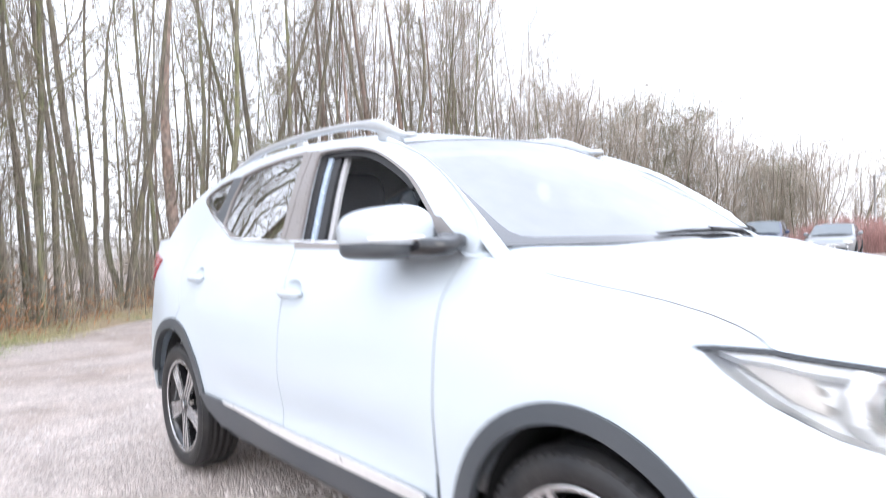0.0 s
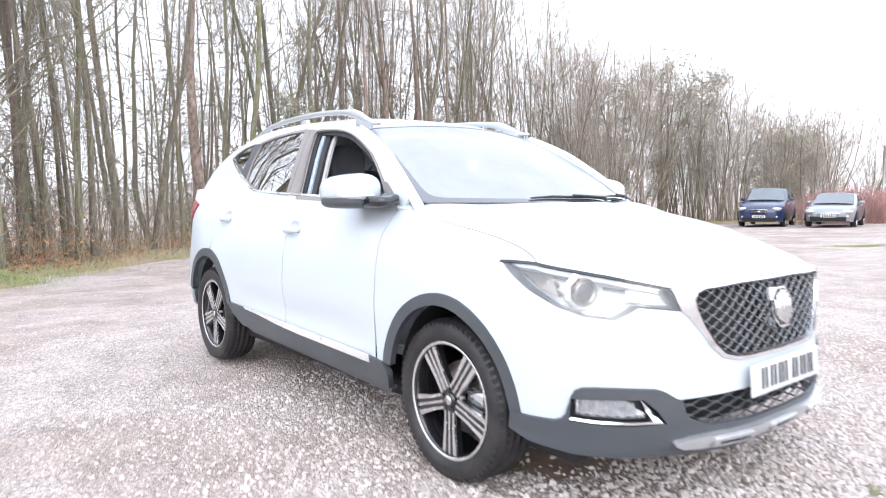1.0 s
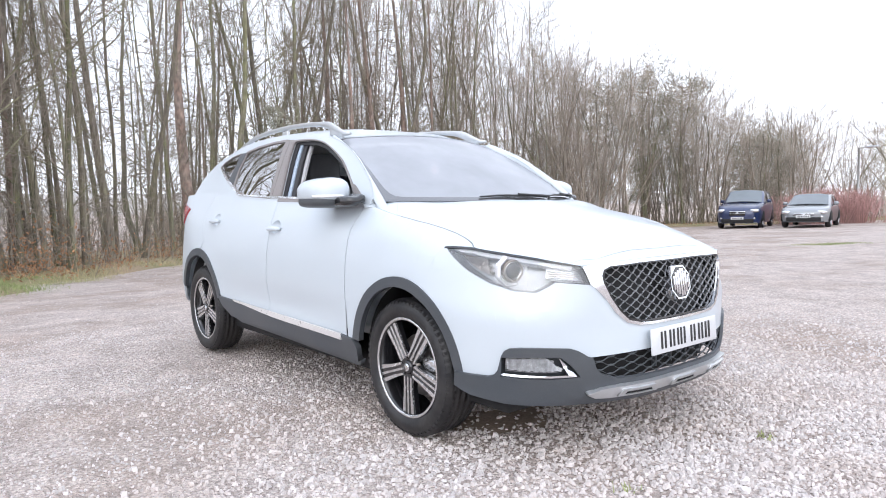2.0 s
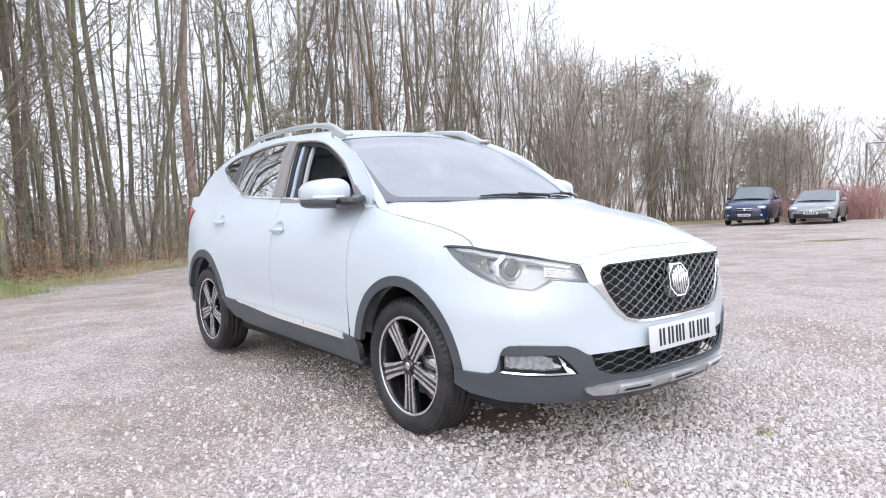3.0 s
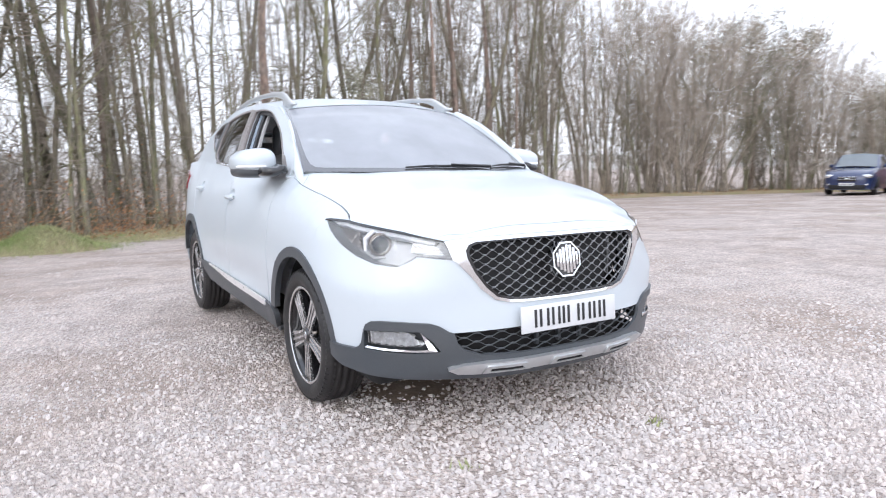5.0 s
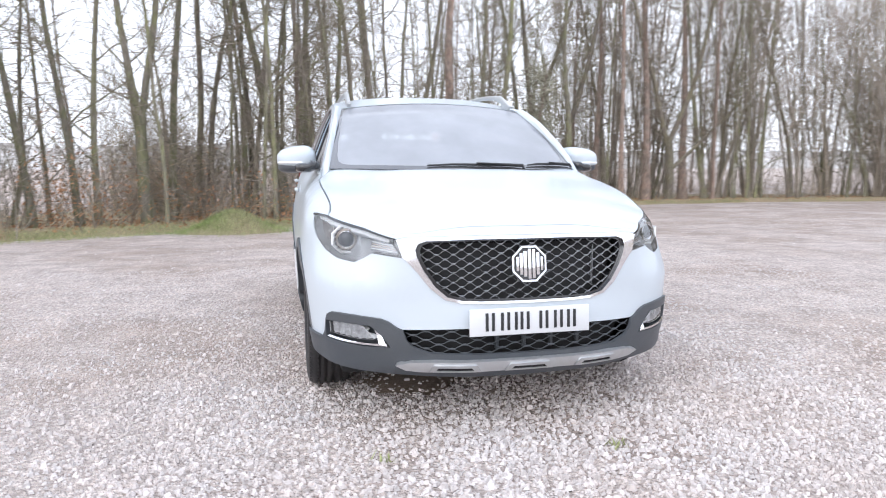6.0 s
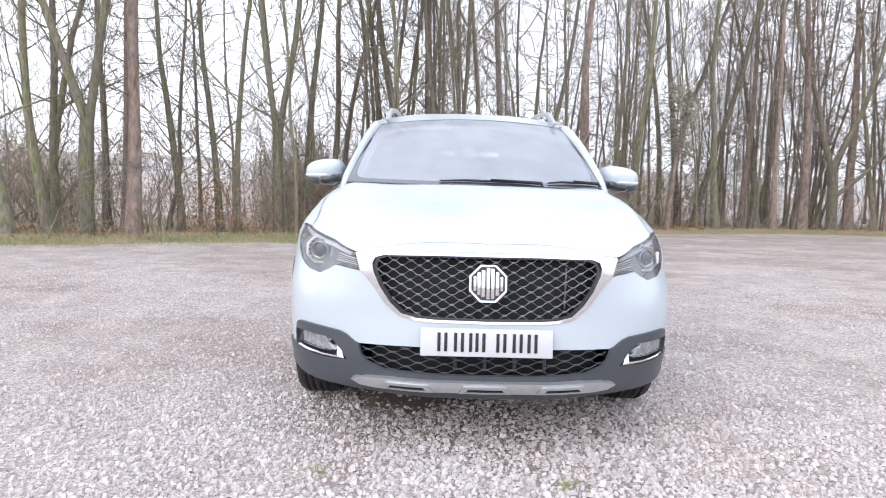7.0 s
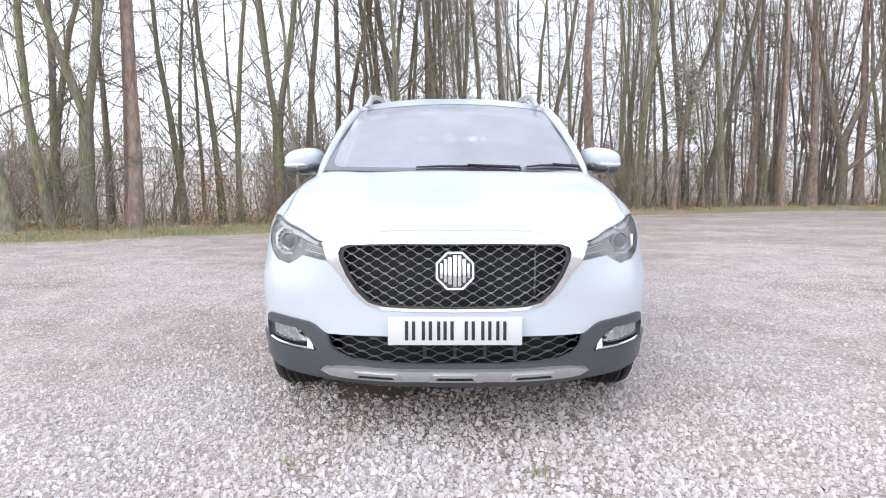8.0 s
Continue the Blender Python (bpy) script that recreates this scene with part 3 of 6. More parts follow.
# skid plate with three slots
SK = [(0, .318), (.40, .318), (.49, .313), (.555, .294), (.515, .274), (.45, .270), (0, .274)]
part("skid_plate", panel(both(SK), lambda s, z: body(s, z, .042 - .004 * smooth(.295, .32, z)), step=.03, flange=.03), SATIN, car, "satin silver skid plate")
for c in (-.31, 0, .31):
    part("skid_slot_frame", panel([(c - .105, .274), (c + .105, .274), (c + .085, .305), (c - .085, .305)], lambda s, z: body(s, z, .05), holes=[[(c - .078, .28), (c + .078, .28), (c + .066, .294), (c - .066, .294)]], step=.06, flange=.012), SATIN, car)
    part("skid_slot", panel([(c - .076, .281), (c + .076, .281), (c + .066, .293), (c - .066, .293)], lambda s, z: body(s, z, .046), step=.1, flange=0), DARK, car)
part("underbody", box((1.5, 3.7, .10), (0, 1.3, .245), .03), DARK, car)

# bonnet: its edge runs along the grille frame, over the headlamp, then up and back along the wing
REAR_S = s_at(.40)
EDGE_S = np.linspace(0, REAR_S, 160)
EDGE = np.array([body(s, rim_z(s), .006 - .008 * smooth(.5, .6, s) - .005 * smooth(1.07, 1.1, s)) for s in EDGE_S])
EDGE[:, 1] = np.maximum.accumulate(EDGE[:, 1] + np.arange(160) * 1e-7)


def bonnet_rear(x):
    return .125 + .275 * (abs(x) / EDGE[-1, 0]) ** 2.2


def bonnet_z(x, y):
    """Height of the bonnet over the plan."""
    w = float(np.interp(y, EDGE[:, 1], EDGE[:, 0]))
    low = float(np.interp(y, EDGE[:, 1], EDGE[:, 2]))
    t = min(1.0, abs(x) / max(w, .001))
    top = .829 + (float(np.interp(y, *CROWN)) - .829) * smooth(EDGE[0, 1] - .01, EDGE[0, 1] + .09, y)
    z = low + max(0.0, top - low) * (1 - t ** 2.6)
    v = (y + .8) / (bonnet_rear(x) + .8)
    z += (1.09 - z) * smooth(.72, 1, v) * (1 - smooth(.9, 1, t)) * smooth(.45, .8, t)
    return z


def nose_seam(s):
    """Plan of the shut line between the fixed nose and the bonnet."""
    x, y, z = EDGE[int(round(s / REAR_S * 159))]
    return (x, y + .05 * smooth(.64, .5, s))


CROWN = eased(-.9, .45, .03, (-.9, .826), (-.862, .829), (-.835, .842), (-.79, .864), (-.7, .912), (-.55, .958), (-.35, 1.0), (-.1, 1.045), (.13, 1.092), (.4, 1.11))
rim_pts = [(p[0], p[1]) for p in EDGE]
first = int(.64 / REAR_S * 159)
front = [nose_seam(s) for s in EDGE_S[:first]]
rear = [(x, bonnet_rear(x)) for x in np.linspace(EDGE[-1, 0], 0, 12)[1:]]
on_bonnet = lambda x, y: (x, y, bonnet_z(x, y))
part("bonnet", panel(both(front + rim_pts[first:] + rear), on_bonnet, step=.036, centre=(0, 0, 0), flange=.02), WHITE, car, "white bonnet")
for side in (-1, 1):
    line_pts = [Vector(body(side * q, rim_z(q), .0015)) for q in np.linspace(1.085, s_at(.10), 22)]
    line_pts += [Vector((side * x, y, max(z, bonnet_z(x, y) + .0012))) for x, y, z in ((.805, .13, 1.03), (.77, .175, 1.055), (.735, .225, 1.08))]
    part("bonnet_gap", tube(line_pts, .0011, 5), PILLAR, car)
strip_half = [(x, y - .0016) for x, y in front]
nose_half = strip_half + rim_pts[first - 1:0:-1] + [rim_pts[0]]
nose_loop = [p for k, p in enumerate(nose_half) if k == 0 or math.hypot(p[0] - nose_half[k - 1][0], p[1] - nose_half[k - 1][1]) > .001]
part("nose_panel", panel(both(nose_loop), on_bonnet, step=.036, centre=(0, 0, 0), flange=.012), WHITE, car, "white strip above the grille")
# scuttle below the windscreen
part("scuttle", panel([(-.76, .0), (.76, .0), (.79, .32), (.73, .40), (-.73, .40), (-.79, .32)], lambda x, y: (x, y + .10, line(abs(x), (0, 1.06), (.5, 1.05), (.8, 1.02))), step=.2, centre=(0, 0, 0)), PLASTIC, car)

# wings, doors and quarters, both sides
def skirt_top(y):
    return line(y, (.40, .405), (.46, .41), (2.12, .455), (2.2, .458))


DOOR_B = 1.39
for side in (-1, 1):
    def put_panel(name, loop, label="", out=0.0, mat=WHITE, step=.05, parent=car, flange=.014, holes=()):
        return part(name, panel([(side * s, z) for s, z in loop], lambda s, z: body(s, z, out(s) if callable(out) else out), holes=[[(side * s, z) for s, z in h] for h in holes], step=step, flange=flange), mat, parent, label)

    g = .0025
    wing = [(1.01, .772), (1.07, .80), (1.15, .85), (1.212, .895), (1.18, .8962), (1.13, .8942), (1.08, .8915)] + [(q, rim_z(q)) for q in np.linspace(1.09, s_at(.462), 26)] + [(s_at(.462), .9), (s_at(.462), .6), (s_at(.452), .405)] + arch(*FRONT_A, 168, 35, 24) + [(1.06, .72)]
    put_panel("front_wing", wing)
    door = [(s_at(.468), ztop(s_at(.468)) - .003)] + along(lambda y: (s_at(y), ztop(s_at(y)) - .003), .6, DOOR_B - g, 8) + [(s_at(DOOR_B - g), .8), (s_at(DOOR_B - g), skirt_top(DOOR_B))] + [(s_at(.47), skirt_top(.47)), (s_at(.468), .7)]
    cup_at = lambda y, z: [(s_at(y) + .062 * math.cos(a), z + .012 + .040 * math.sin(a)) for a in np.linspace(0, 2 * math.pi, 21)[:-1]]
    fd = put_panel("front_door", door, holes=[cup_at(1.31, .945)], flange=.004)
    rdoor = [(s_at(DOOR_B + g), skirt_top(DOOR_B)), (s_at(DOOR_B + g), .8)] + along(lambda y: (s_at(y), ztop(s_at(y)) - .003), DOOR_B + g, 2.5, 10) + [(s_at(2.57), 1.08), (s_at(2.56), .95), (s_at(2.5), .84)] + arch(*REAR_A, 84, 18, 14) + [(s_at(2.14), skirt_top(2.14))]
    rd = put_panel("rear_door", rdoor, holes=[cup_at(2.31, .985)], flange=.004)
    quarter = [(s_at(2.5 + g), ztop(s_at(2.5)))] + along(lambda s: (s, ztop(s)), s_at(2.6), S_END - .001, 14) + [(S_END - .001, .3), (s_at(3.25), .28), (s_at(3.03), .36)] + arch(*REAR_A, 175, 85, 16) + [(s_at(2.504), .84), (s_at(2.564), .95), (s_at(2.574), 1.08)]
    put_panel("rear_quarter", quarter)
    # door handles with their cups
    for dr, y, z in ((fd, 1.31, .945), (rd, 2.31, .985)):
        pts = [body(side * s_at(y + .01 + k * .018), z, .026 * (1 - (abs(k) / 5.6) ** 4) - .004) for k in range(-5, 6)]
        part("handle", tube(pts, [.007, .012] + [.0145] * 7 + [.012, .007], 12), WHITE, dr, "white door handle")
        dish = lambda q, zz: body(q, zz, -.022 * max(0.0, 1 - ((abs(q) - s_at(y)) / .062) ** 2 - ((zz - z - .012) / .040) ** 2) ** .7)
        part("handle_cup", panel([(side * q, v) for q, v in cup_at(y, z)], dish, step=.012, flange=0), WHITE, dr)
    # wheel-arch trims
    for nm, A, R, a0, a1 in (("wheel_arch_trim", FRONT_A, FRONT_R, 7, 168), ("wheel_arch_trim", REAR_A, REAR_R, 17, 160)):
        put_panel(nm, arch(*A, a0, a1, 26) + arch(*R, a1, a0, 26), out=lambda s: .001 + .008 * smooth(-.40, -.12, plan(s)[1]), mat=PLASTIC, step=.06, flange=.03)
        # liner of the wheel house
        bm = bmesh.new()
        rows = []
        for k in range(19):
            a = radians(-4 + 188 * k / 18)
            y, z = R[0] - (R[1] + .012) * math.cos(a), .32 + (R[2] + .012) * math.sin(a)
            rows.append([bm.verts.new((side * x, y, z)) for x in (.835, .72, .58)])
        for a, b in zip(rows, rows[1:]):
            for i in range(2):
                bm.faces.new((a[i], a[i + 1], b[i + 1], b[i]))
        bm.faces.new([r[2] for r in rows])
        part("wheel_house", bm, DARK, car)
    # side skirt with its silver strip
    put_panel("side_skirt", along(lambda y: (s_at(y), skirt_top(y)), .40, 2.19, 14) + [(s_at(2.12), .39), (s_at(2.0), .33), (s_at(1.2), .31), (s_at(.5), .287), (s_at(.38), .287), (s_at(.37), .36)], out=.014, mat=PLASTIC, step=.07, flange=.03)
    put_panel("sill", [(s_at(.38), .29), (s_at(.5), .292), (s_at(1.2), .317), (s_at(2.02), .335), (s_at(1.9), .30), (s_at(1.2), .283), (s_at(.5), .26), (s_at(.40), .26)], out=-.004, mat=PLASTIC, step=.1, flange=.03)
    put_panel("silver_strip", along(lambda y: (s_at(y), skirt_top(y) + .006), .515, 1.93, 10) + along(lambda y: (s_at(y), skirt_top(y) - .022 * (1 - smooth(1.2, 1.95, y)) - .004), 1.90, .505, 10), out=.021, mat=STRIP, step=.08, flange=.012)
    # tail lamp wrapping round the corner
    put_panel("tail_lamp", [(s_at(2.96), 1.08), (s_at(3.1), 1.12), (s_at(3.3), 1.13), (s_at(3.3), .98), (s_at(3.1), .96)], out=.012, mat=REDLENS, flange=.02)

    # headlamp
    hl_loop = [(side * s, z) for s, z in LAMP]
    lamp = part("headlamp", tub(hl_loop, .055, .005), HOUSING, car, "headlamp with round projector")
    part("headlamp_lens", panel(hl_loop, lambda s, z: body(s, z, -.002), step=.04, flange=.004), CLEAR, lamp, "clear polycarbonate lens").visible_shadow = False
    seal = [(q, z + .001) for q, z in LAMP_TOP] + [(q, z - .006) for q, z in LAMP_TOP[::-1]]
    part("lens_seal", panel([(side * q, z) for q, z in seal], lambda q, z: body(q, z, .0015), step=.05, flange=.004), GLOSS_BLACK, lamp)
    strip = [(q, rim_z(q) - .009) for q in np.linspace(.585, 1.07, 12)] + [(1.12, .884), (1.175, .886)] + [(1.13, .871), (1.07, .866)] + [(q, rim_z(q) - .027) for q in np.linspace(1.02, .60, 10)]
    part("running_light", panel([(side * q, z) for q, z in strip], lambda q, z: body(q, z, -.012), step=.04, flange=.02), GUIDE, lamp, "silver light strip")
    block = [(.585, .787), (.69, .806), (.70, .765), (.62, .757), (.555, .752)]
    ind = part("indicator", panel([(side * q, z) for q, z in block], lambda q, z: body(q, z, -.035), step=.03, flange=.02), LAMPGREY, lamp, "ribbed pale indicator")
    for k in range(4):
        rib = [(.565 + .005 * k, .757 + .008 * k), (.69, .768 + .009 * k), (.69, .772 + .009 * k), (.565 + .005 * k, .760 + .008 * k)]
        part("rib", panel([(side * q, z) for q, z in rib], lambda q, z: body(q, z, -.026), step=.05, flange=.012), AMBER if k in (1, 2) else GUIDE, ind)
    outer_bit = [(.965, .778), (1.03, .80), (1.10, .842), (1.13, .862), (1.0, .846)]
    part("side_reflector", panel([(side * q, z) for q, z in outer_bit], lambda q, z: body(q, z, -.03 + .004 * math.sin(q * 400)), step=.008, flange=.02), DISC, lamp)
    c = Vector((side * .715, -.55, .797))
    face = Vector((side * .35, -1, .03)).normalized().to_track_quat("X", "Z").to_matrix().to_4x4()
    face = Matrix.Translation(c) @ face
    for nm, prof, mt in (("projector_bezel", [(-.03, .047), (.006, .047), (.010, .043), (.004, .035), (-.02, .033)], DISC), ("projector_ring", [(-.005, .035), (.008, .0365), (.010, .034), (-.005, .033)], CHROME)):
        bm = lathe(prof, 36)
        bmesh.ops.transform(bm, matrix=face, verts=bm.verts[:])
        part(nm, bm, mt, lamp)
    # light guide: an open eight-sided band round the projector
    rows, bm = [], bmesh.new()
    for k in range(7):
        a = radians(-247.5 + 45 * k)
        cz, sz = math.cos(a), math.sin(a)
        rows.append([bm.verts.new(face @ Vector((d, r * cz, r * sz * .92))) for d, r in ((-.02, .074), (.004, .072), (.010, .066), (.004, .059), (-.02, .057))])
    for p, q in zip(rows, rows[1:]):
        for i in range(4):
            bm.faces.new((p[i], p[i + 1], q[i + 1], q[i]))
    bmesh.ops.recalc_face_normals(bm, faces=bm.faces[:])
    part("light_guide", bm, GUIDE, lamp, "pale angular light guide", False)
    for k in range(6):
        a = radians(115 + 22 * k)
        fin = box((.03, .004, .010), (-.006, .052 * math.cos(a), .052 * math.sin(a)), .001, Matrix.Rotation(a, 4, "X"))
        bmesh.ops.transform(fin, matrix=face, verts=fin.verts[:])
        part("cooling_rib", fin, HOUSING, lamp)
    bm = bmesh.new()
    bmesh.ops.create_uvsphere(bm, u_segments=24, v_segments=14, radius=.034)
    for v in bm.verts:
        v.co.x *= .55
    bmesh.ops.transform(bm, matrix=face, verts=bm.verts[:])
    part("projector", bm, LENSGLASS, lamp, "glass projector lens")

    # fog lamp in its chrome frame
    fog = part("fog_lamp", tub([(side * s, z) for s, z in FOG], .05, -.006), PLASTIC, car, "fog lamp in a chrome surround")
    chrome = [(.905, .382), (.70, .371), (.592, .371), (.625, .41), (.663, .447), (.645, .41), (.628, .379), (.70, .379), (.895, .389)]
    part("fog_surround", panel([(side * s, z) for s, z in chrome], lambda s, z: body(s, z, .012 - .025 * smooth(.375, .41, z)), step=.03, flange=.015), CHROME, fog, "bright chrome strip")
    glass = [(.885, .448), (.72, .45), (.69, .43), (.655, .395), (.72, .392), (.885, .402)]
    part("fog_reflector", panel([(side * s, z) for s, z in glass], lambda s, z: body(s, z, -.012 + .006 * math.sin(s * 180)), step=.008, flange=.02), FOGSILVER, fog)
    part("fog_lens", panel([(side * s, z) for s, z in glass], lambda s, z: body(s, z, .002), step=.04, flange=.004), CLEAR, fog)

# ---- glasshouse ----
ROOF_EDGE = [tuple(p) for p in curve([(1.0, 1.478), (1.15, 1.508), (1.4, 1.54), (1.7, 1.556), (2.0, 1.554), (2.3, 1.536), (2.6, 1.488), (2.8, 1.435), (2.95, 1.362), (3.03, 1.30)], 3)]
W_FRONT = [(.569, 1.118), (.74, 1.117), (.938, 1.119), (1.378, 1.130), (1.425, 1.32), (1.464, 1.478), (1.445, 1.495), (1.35, 1.494), (1.208, 1.483), (1.092, 1.462), (.994, 1.429), (.868, 1.369), (.781, 1.314), (.657, 1.207)]
W_FRONT = W_FRONT[:5] + [tuple(p) for p in curve(W_FRONT[5:], 3)]
W_REAR = [(1.535, 1.143), (1.81, 1.158), (2.002, 1.175), (2.146, 1.207), (2.225, 1.238), (2.232, 1.347), (2.20, 1.476), (2.026, 1.497), (1.801, 1.51), (1.60, 1.510), (1.575, 1.40), (1.556, 1.28)]
W_QUARTER = [(2.379, 1.282), (2.524, 1.339), (2.67, 1.403), (2.63, 1.428), (2.502, 1.462), (2.336, 1.478), (2.325, 1.39)]


def flank(side, out=0.0):
    return lambda y, z: (side * glass_side(y, z, out), y, z)


for side in (-1, 1):
    belt = along(lambda y: (y, ztop(s_at(y)) - .01), .42, 3.1, 24)
    outline = belt + [(3.1, 1.2), (3.07, 1.25)] + ROOF_EDGE[::-1] + [(.90, 1.45), (.76, 1.395), (.66, 1.335), (.57, 1.272), (.45, 1.175), (.405, 1.11)]
    part("body_side", panel(outline, flank(side), holes=[W_FRONT, W_REAR, W_QUARTER], step=.05, flange=.02), WHITE, car, "white pillars and window surround")
    grow = lambda loop, k: [(sum(p[0] for p in loop) / len(loop) * (1 - k) + y * k, sum(p[1] for p in loop) / len(loop) * (1 - k) + z * k) for y, z in loop]
    for nm, w, k in (("window_seal", W_FRONT, 1.07), ("window_seal", W_REAR, 1.06), ("window_seal", W_QUARTER, 1.06)):
        part(nm, panel(grow(w, k), flank(side, .003), holes=[grow(w, .985)], step=.08, flange=.012), PILLAR, car)
    part("pillar_trim", panel([(1.386, 1.13), (1.494, 1.136), (1.508, 1.321), (1.524, 1.512), (1.474, 1.508), (1.432, 1.315)], flank(side, .005), step=.05), PILLAR, car, "grey door pillar trim")
    part("pillar_trim", panel([(1.500, 1.137), (1.530, 1.140), (1.552, 1.30), (1.594, 1.516), (1.530, 1.513), (1.514, 1.321)], flank(side, .005), step=.05), PILLAR, car)
    part("pillar_trim", panel([(2.24, 1.236), (2.376, 1.279), (2.322, 1.385), (2.332, 1.477), (2.206, 1.477), (2.237, 1.35)], flank(side, .004), step=.05), PLASTIC, car)
    part("mirror_triangle", panel([(.46, 1.098), (.565, 1.118), (.64, 1.195), (.60, 1.19)], flank(side, .004), step=.05), PILLAR, car)
    belt_line = along(lambda y: (y, ztop(s_at(y)) + .006), .50, 2.05, 12) + [(2.15, 1.198), (2.25, 1.232), (2.40, 1.278), (2.54, 1.332), (2.68, 1.395), (2.69, 1.41), (2.53, 1.348), (2.39, 1.294), (2.24, 1.246)] + along(lambda y: (y, ztop(s_at(y)) + .017), 2.06, .50, 12)
    part("belt_trim", panel(belt_line, flank(side, .006), step=.08, flange=.012), CHROME, car, "chrome belt line strip")
    for nm, w, mt, lb in (("rear_door_window", W_REAR, PRIVACY, "dark privacy glass"), ("quarter_window", W_QUARTER, PRIVACY, "dark privacy glass")):
        part(nm, panel(w, flank(side, -.006), step=.08, flange=0), mt, car, lb).visible_shadow = False
    if side > 0:
        part("front_door_window", panel(W_FRONT, flank(side, -.006), step=.08, flange=0), SIDEGLASS, car).visible_shadow = False
    else:
        # lowered driver's window: pale inner channel and seal of the open frame
        for b0, b1, deep, mat_c in ((1.335, 1.385, .018, INK), (1.298, 1.333, .026, CHANNEL), (1.246, 1.296, .034, INK), (1.216, 1.244, .05, TRIM)):
            strip = [(b0, 1.122), (b1, 1.122), (b1 + .046, 1.32), (b1 + .082, 1.49), (b0 + .082, 1.49), (b0 + .046, 1.32)]
            part("window_channel", panel(strip, flank(side, -deep), step=.1, flange=.014), mat_c, car, "window channel of the open window")
        head = [(y, z + .004) for y, z in W_FRONT[6:-3]]
        part("window_channel", panel(head + [(y + .02, z - .030) for y, z in head[::-1]], flank(side, -.02), step=.1, flange=.014), INK, car)

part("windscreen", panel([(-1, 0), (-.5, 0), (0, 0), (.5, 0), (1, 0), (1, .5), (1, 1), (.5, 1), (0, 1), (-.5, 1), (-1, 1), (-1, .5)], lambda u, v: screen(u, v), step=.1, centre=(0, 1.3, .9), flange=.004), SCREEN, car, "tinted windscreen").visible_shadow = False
part("screen_border", panel([(-.998, .002), (0, .002), (.998, .002), (.998, .5), (.998, .997), (0, .997), (-.998, .997), (-.998, .5)], lambda u, v: screen(u, v, .0015), holes=[[(-.86, .045), (0, .036), (.86, .045), (.91, .055), (.94, .085), (.955, .15), (.965, .3), (.972, .6), (.978, .955), (.93, .985), (0, .988), (-.93, .985), (-.978, .955), (-.972, .6), (-.965, .3), (-.955, .15), (-.94, .085), (-.91, .055)]], step=.1, centre=(0, 1.3, .9), flange=.0), FRIT, car, "black border of the windscreen")


def pillar(side):
    """Windscreen pillar: between the glass edge and the flank."""
    bm = bmesh.new()
    rows = []
    for k in range(-3, 15):
        v = k / 14
        a = screen(side * 1.0, v, .003)
        y = .41 + (1.0 - .41) * v
        z = line(y, (.30, 1.04), (.405, 1.11), (.45, 1.175), (.57, 1.272), (.66, 1.335), (.76, 1.395), (.9, 1.45), (1.0, 1.478))
        b = Vector((side * (glass_side(y, z) - .12 * max(0, -v)), y, z - .1 * max(0, -v)))
        m = (a + b) / 2 + Vector((side * .012, -.010, .016)) * smooth(-.2, .2, v)
        rows.append([bm.verts.new(p) for p in (a - Vector((0, 0, .02)), a, a.lerp(m, .5) + Vector((side * .004, -.003, .005)), m, m.lerp(b, .5) + Vector((side * .004, -.002, .003)), b)])
    for r, q in zip(rows, rows[1:]):
        for i in range(5):
            bm.faces.new((r[i], r[i + 1], q[i + 1], q[i]))
    bmesh.ops.recalc_face_normals(bm, faces=bm.faces[:])
    return bm


for side in (-1, 1):
    part("windscreen_pillar", pillar(side), WHITE, car)
    corner = [(.715, .335), (.775, .385), (.79, .44), (.765, .50), (.72, .43)]
    part("cowl_corner", panel([(side * x, y) for x, y in corner], lambda x, y: (x, y, 1.060 - .433 * (abs(x) - .80) + .19 * (y - .40)), step=.05, centre=(0, .4, .5)), WHITE, car)


def roof_point(u, y):
    ye = max(y, 1.0)
    ez = float(np.interp(ye, [p[0] for p in ROOF_EDGE], [p[1] for p in ROOF_EDGE]))
    ex = glass_side(ye, ez)
    cz = line(y, (.92, 1.512), (1.05, 1.545), (1.2, 1.574), (1.45, 1.597), (1.75, 1.608), (2.1, 1.603), (2.5, 1.572), (2.8, 1.53), (3.08, 1.475))
    t = abs(u)
    z = ez + (cz - ez) * (1 - t ** 2.8)
    return (u * ex, y, z)


def roof_fn(u, v):
    ex = glass_side(1.0, 1.478)
    k = min(1.25, (u * ex / .595) ** 2)
    y0 = .92 + .085 * k
    x, y, z = roof_point(u, y0 + (3.06 - y0) * v)
    lip = 1.514 - .036 * k
    return (x, y, lip + (z - lip) * smooth(0, .14, v))


part("roof", panel([(-1, 0), (-.5, 0), (0, 0), (.5, 0), (1, 0), (1, 1), (0, 1), (-1, 1)], roof_fn, step=.06, centre=(0, 1.8, .8)), WHITE, car, "white roof")
part("headlining", panel([(-1, 0), (0, 0), (1, 0), (1, .95), (0, .95), (-1, .95)], lambda u, v: tuple(Vector(roof_fn(u * .93, v)) - Vector((0, 0, .05))), step=.15, centre=(0, 1.8, .8)), LINING, car)
tail = [(-.70, 1.15), (.70, 1.15), (.56, 1.44), (-.56, 1.44)]
part("rear_window", panel([(-.56, 1.2), (.56, 1.2), (.50, 1.42), (-.50, 1.42)], lambda x, z: (x, 3.18 - (z - 1.17) * .85 - .2 * x * x, z), step=.12, centre=(0, 1.3, 1.2)), SIDEGLASS, car).visible_shadow = False
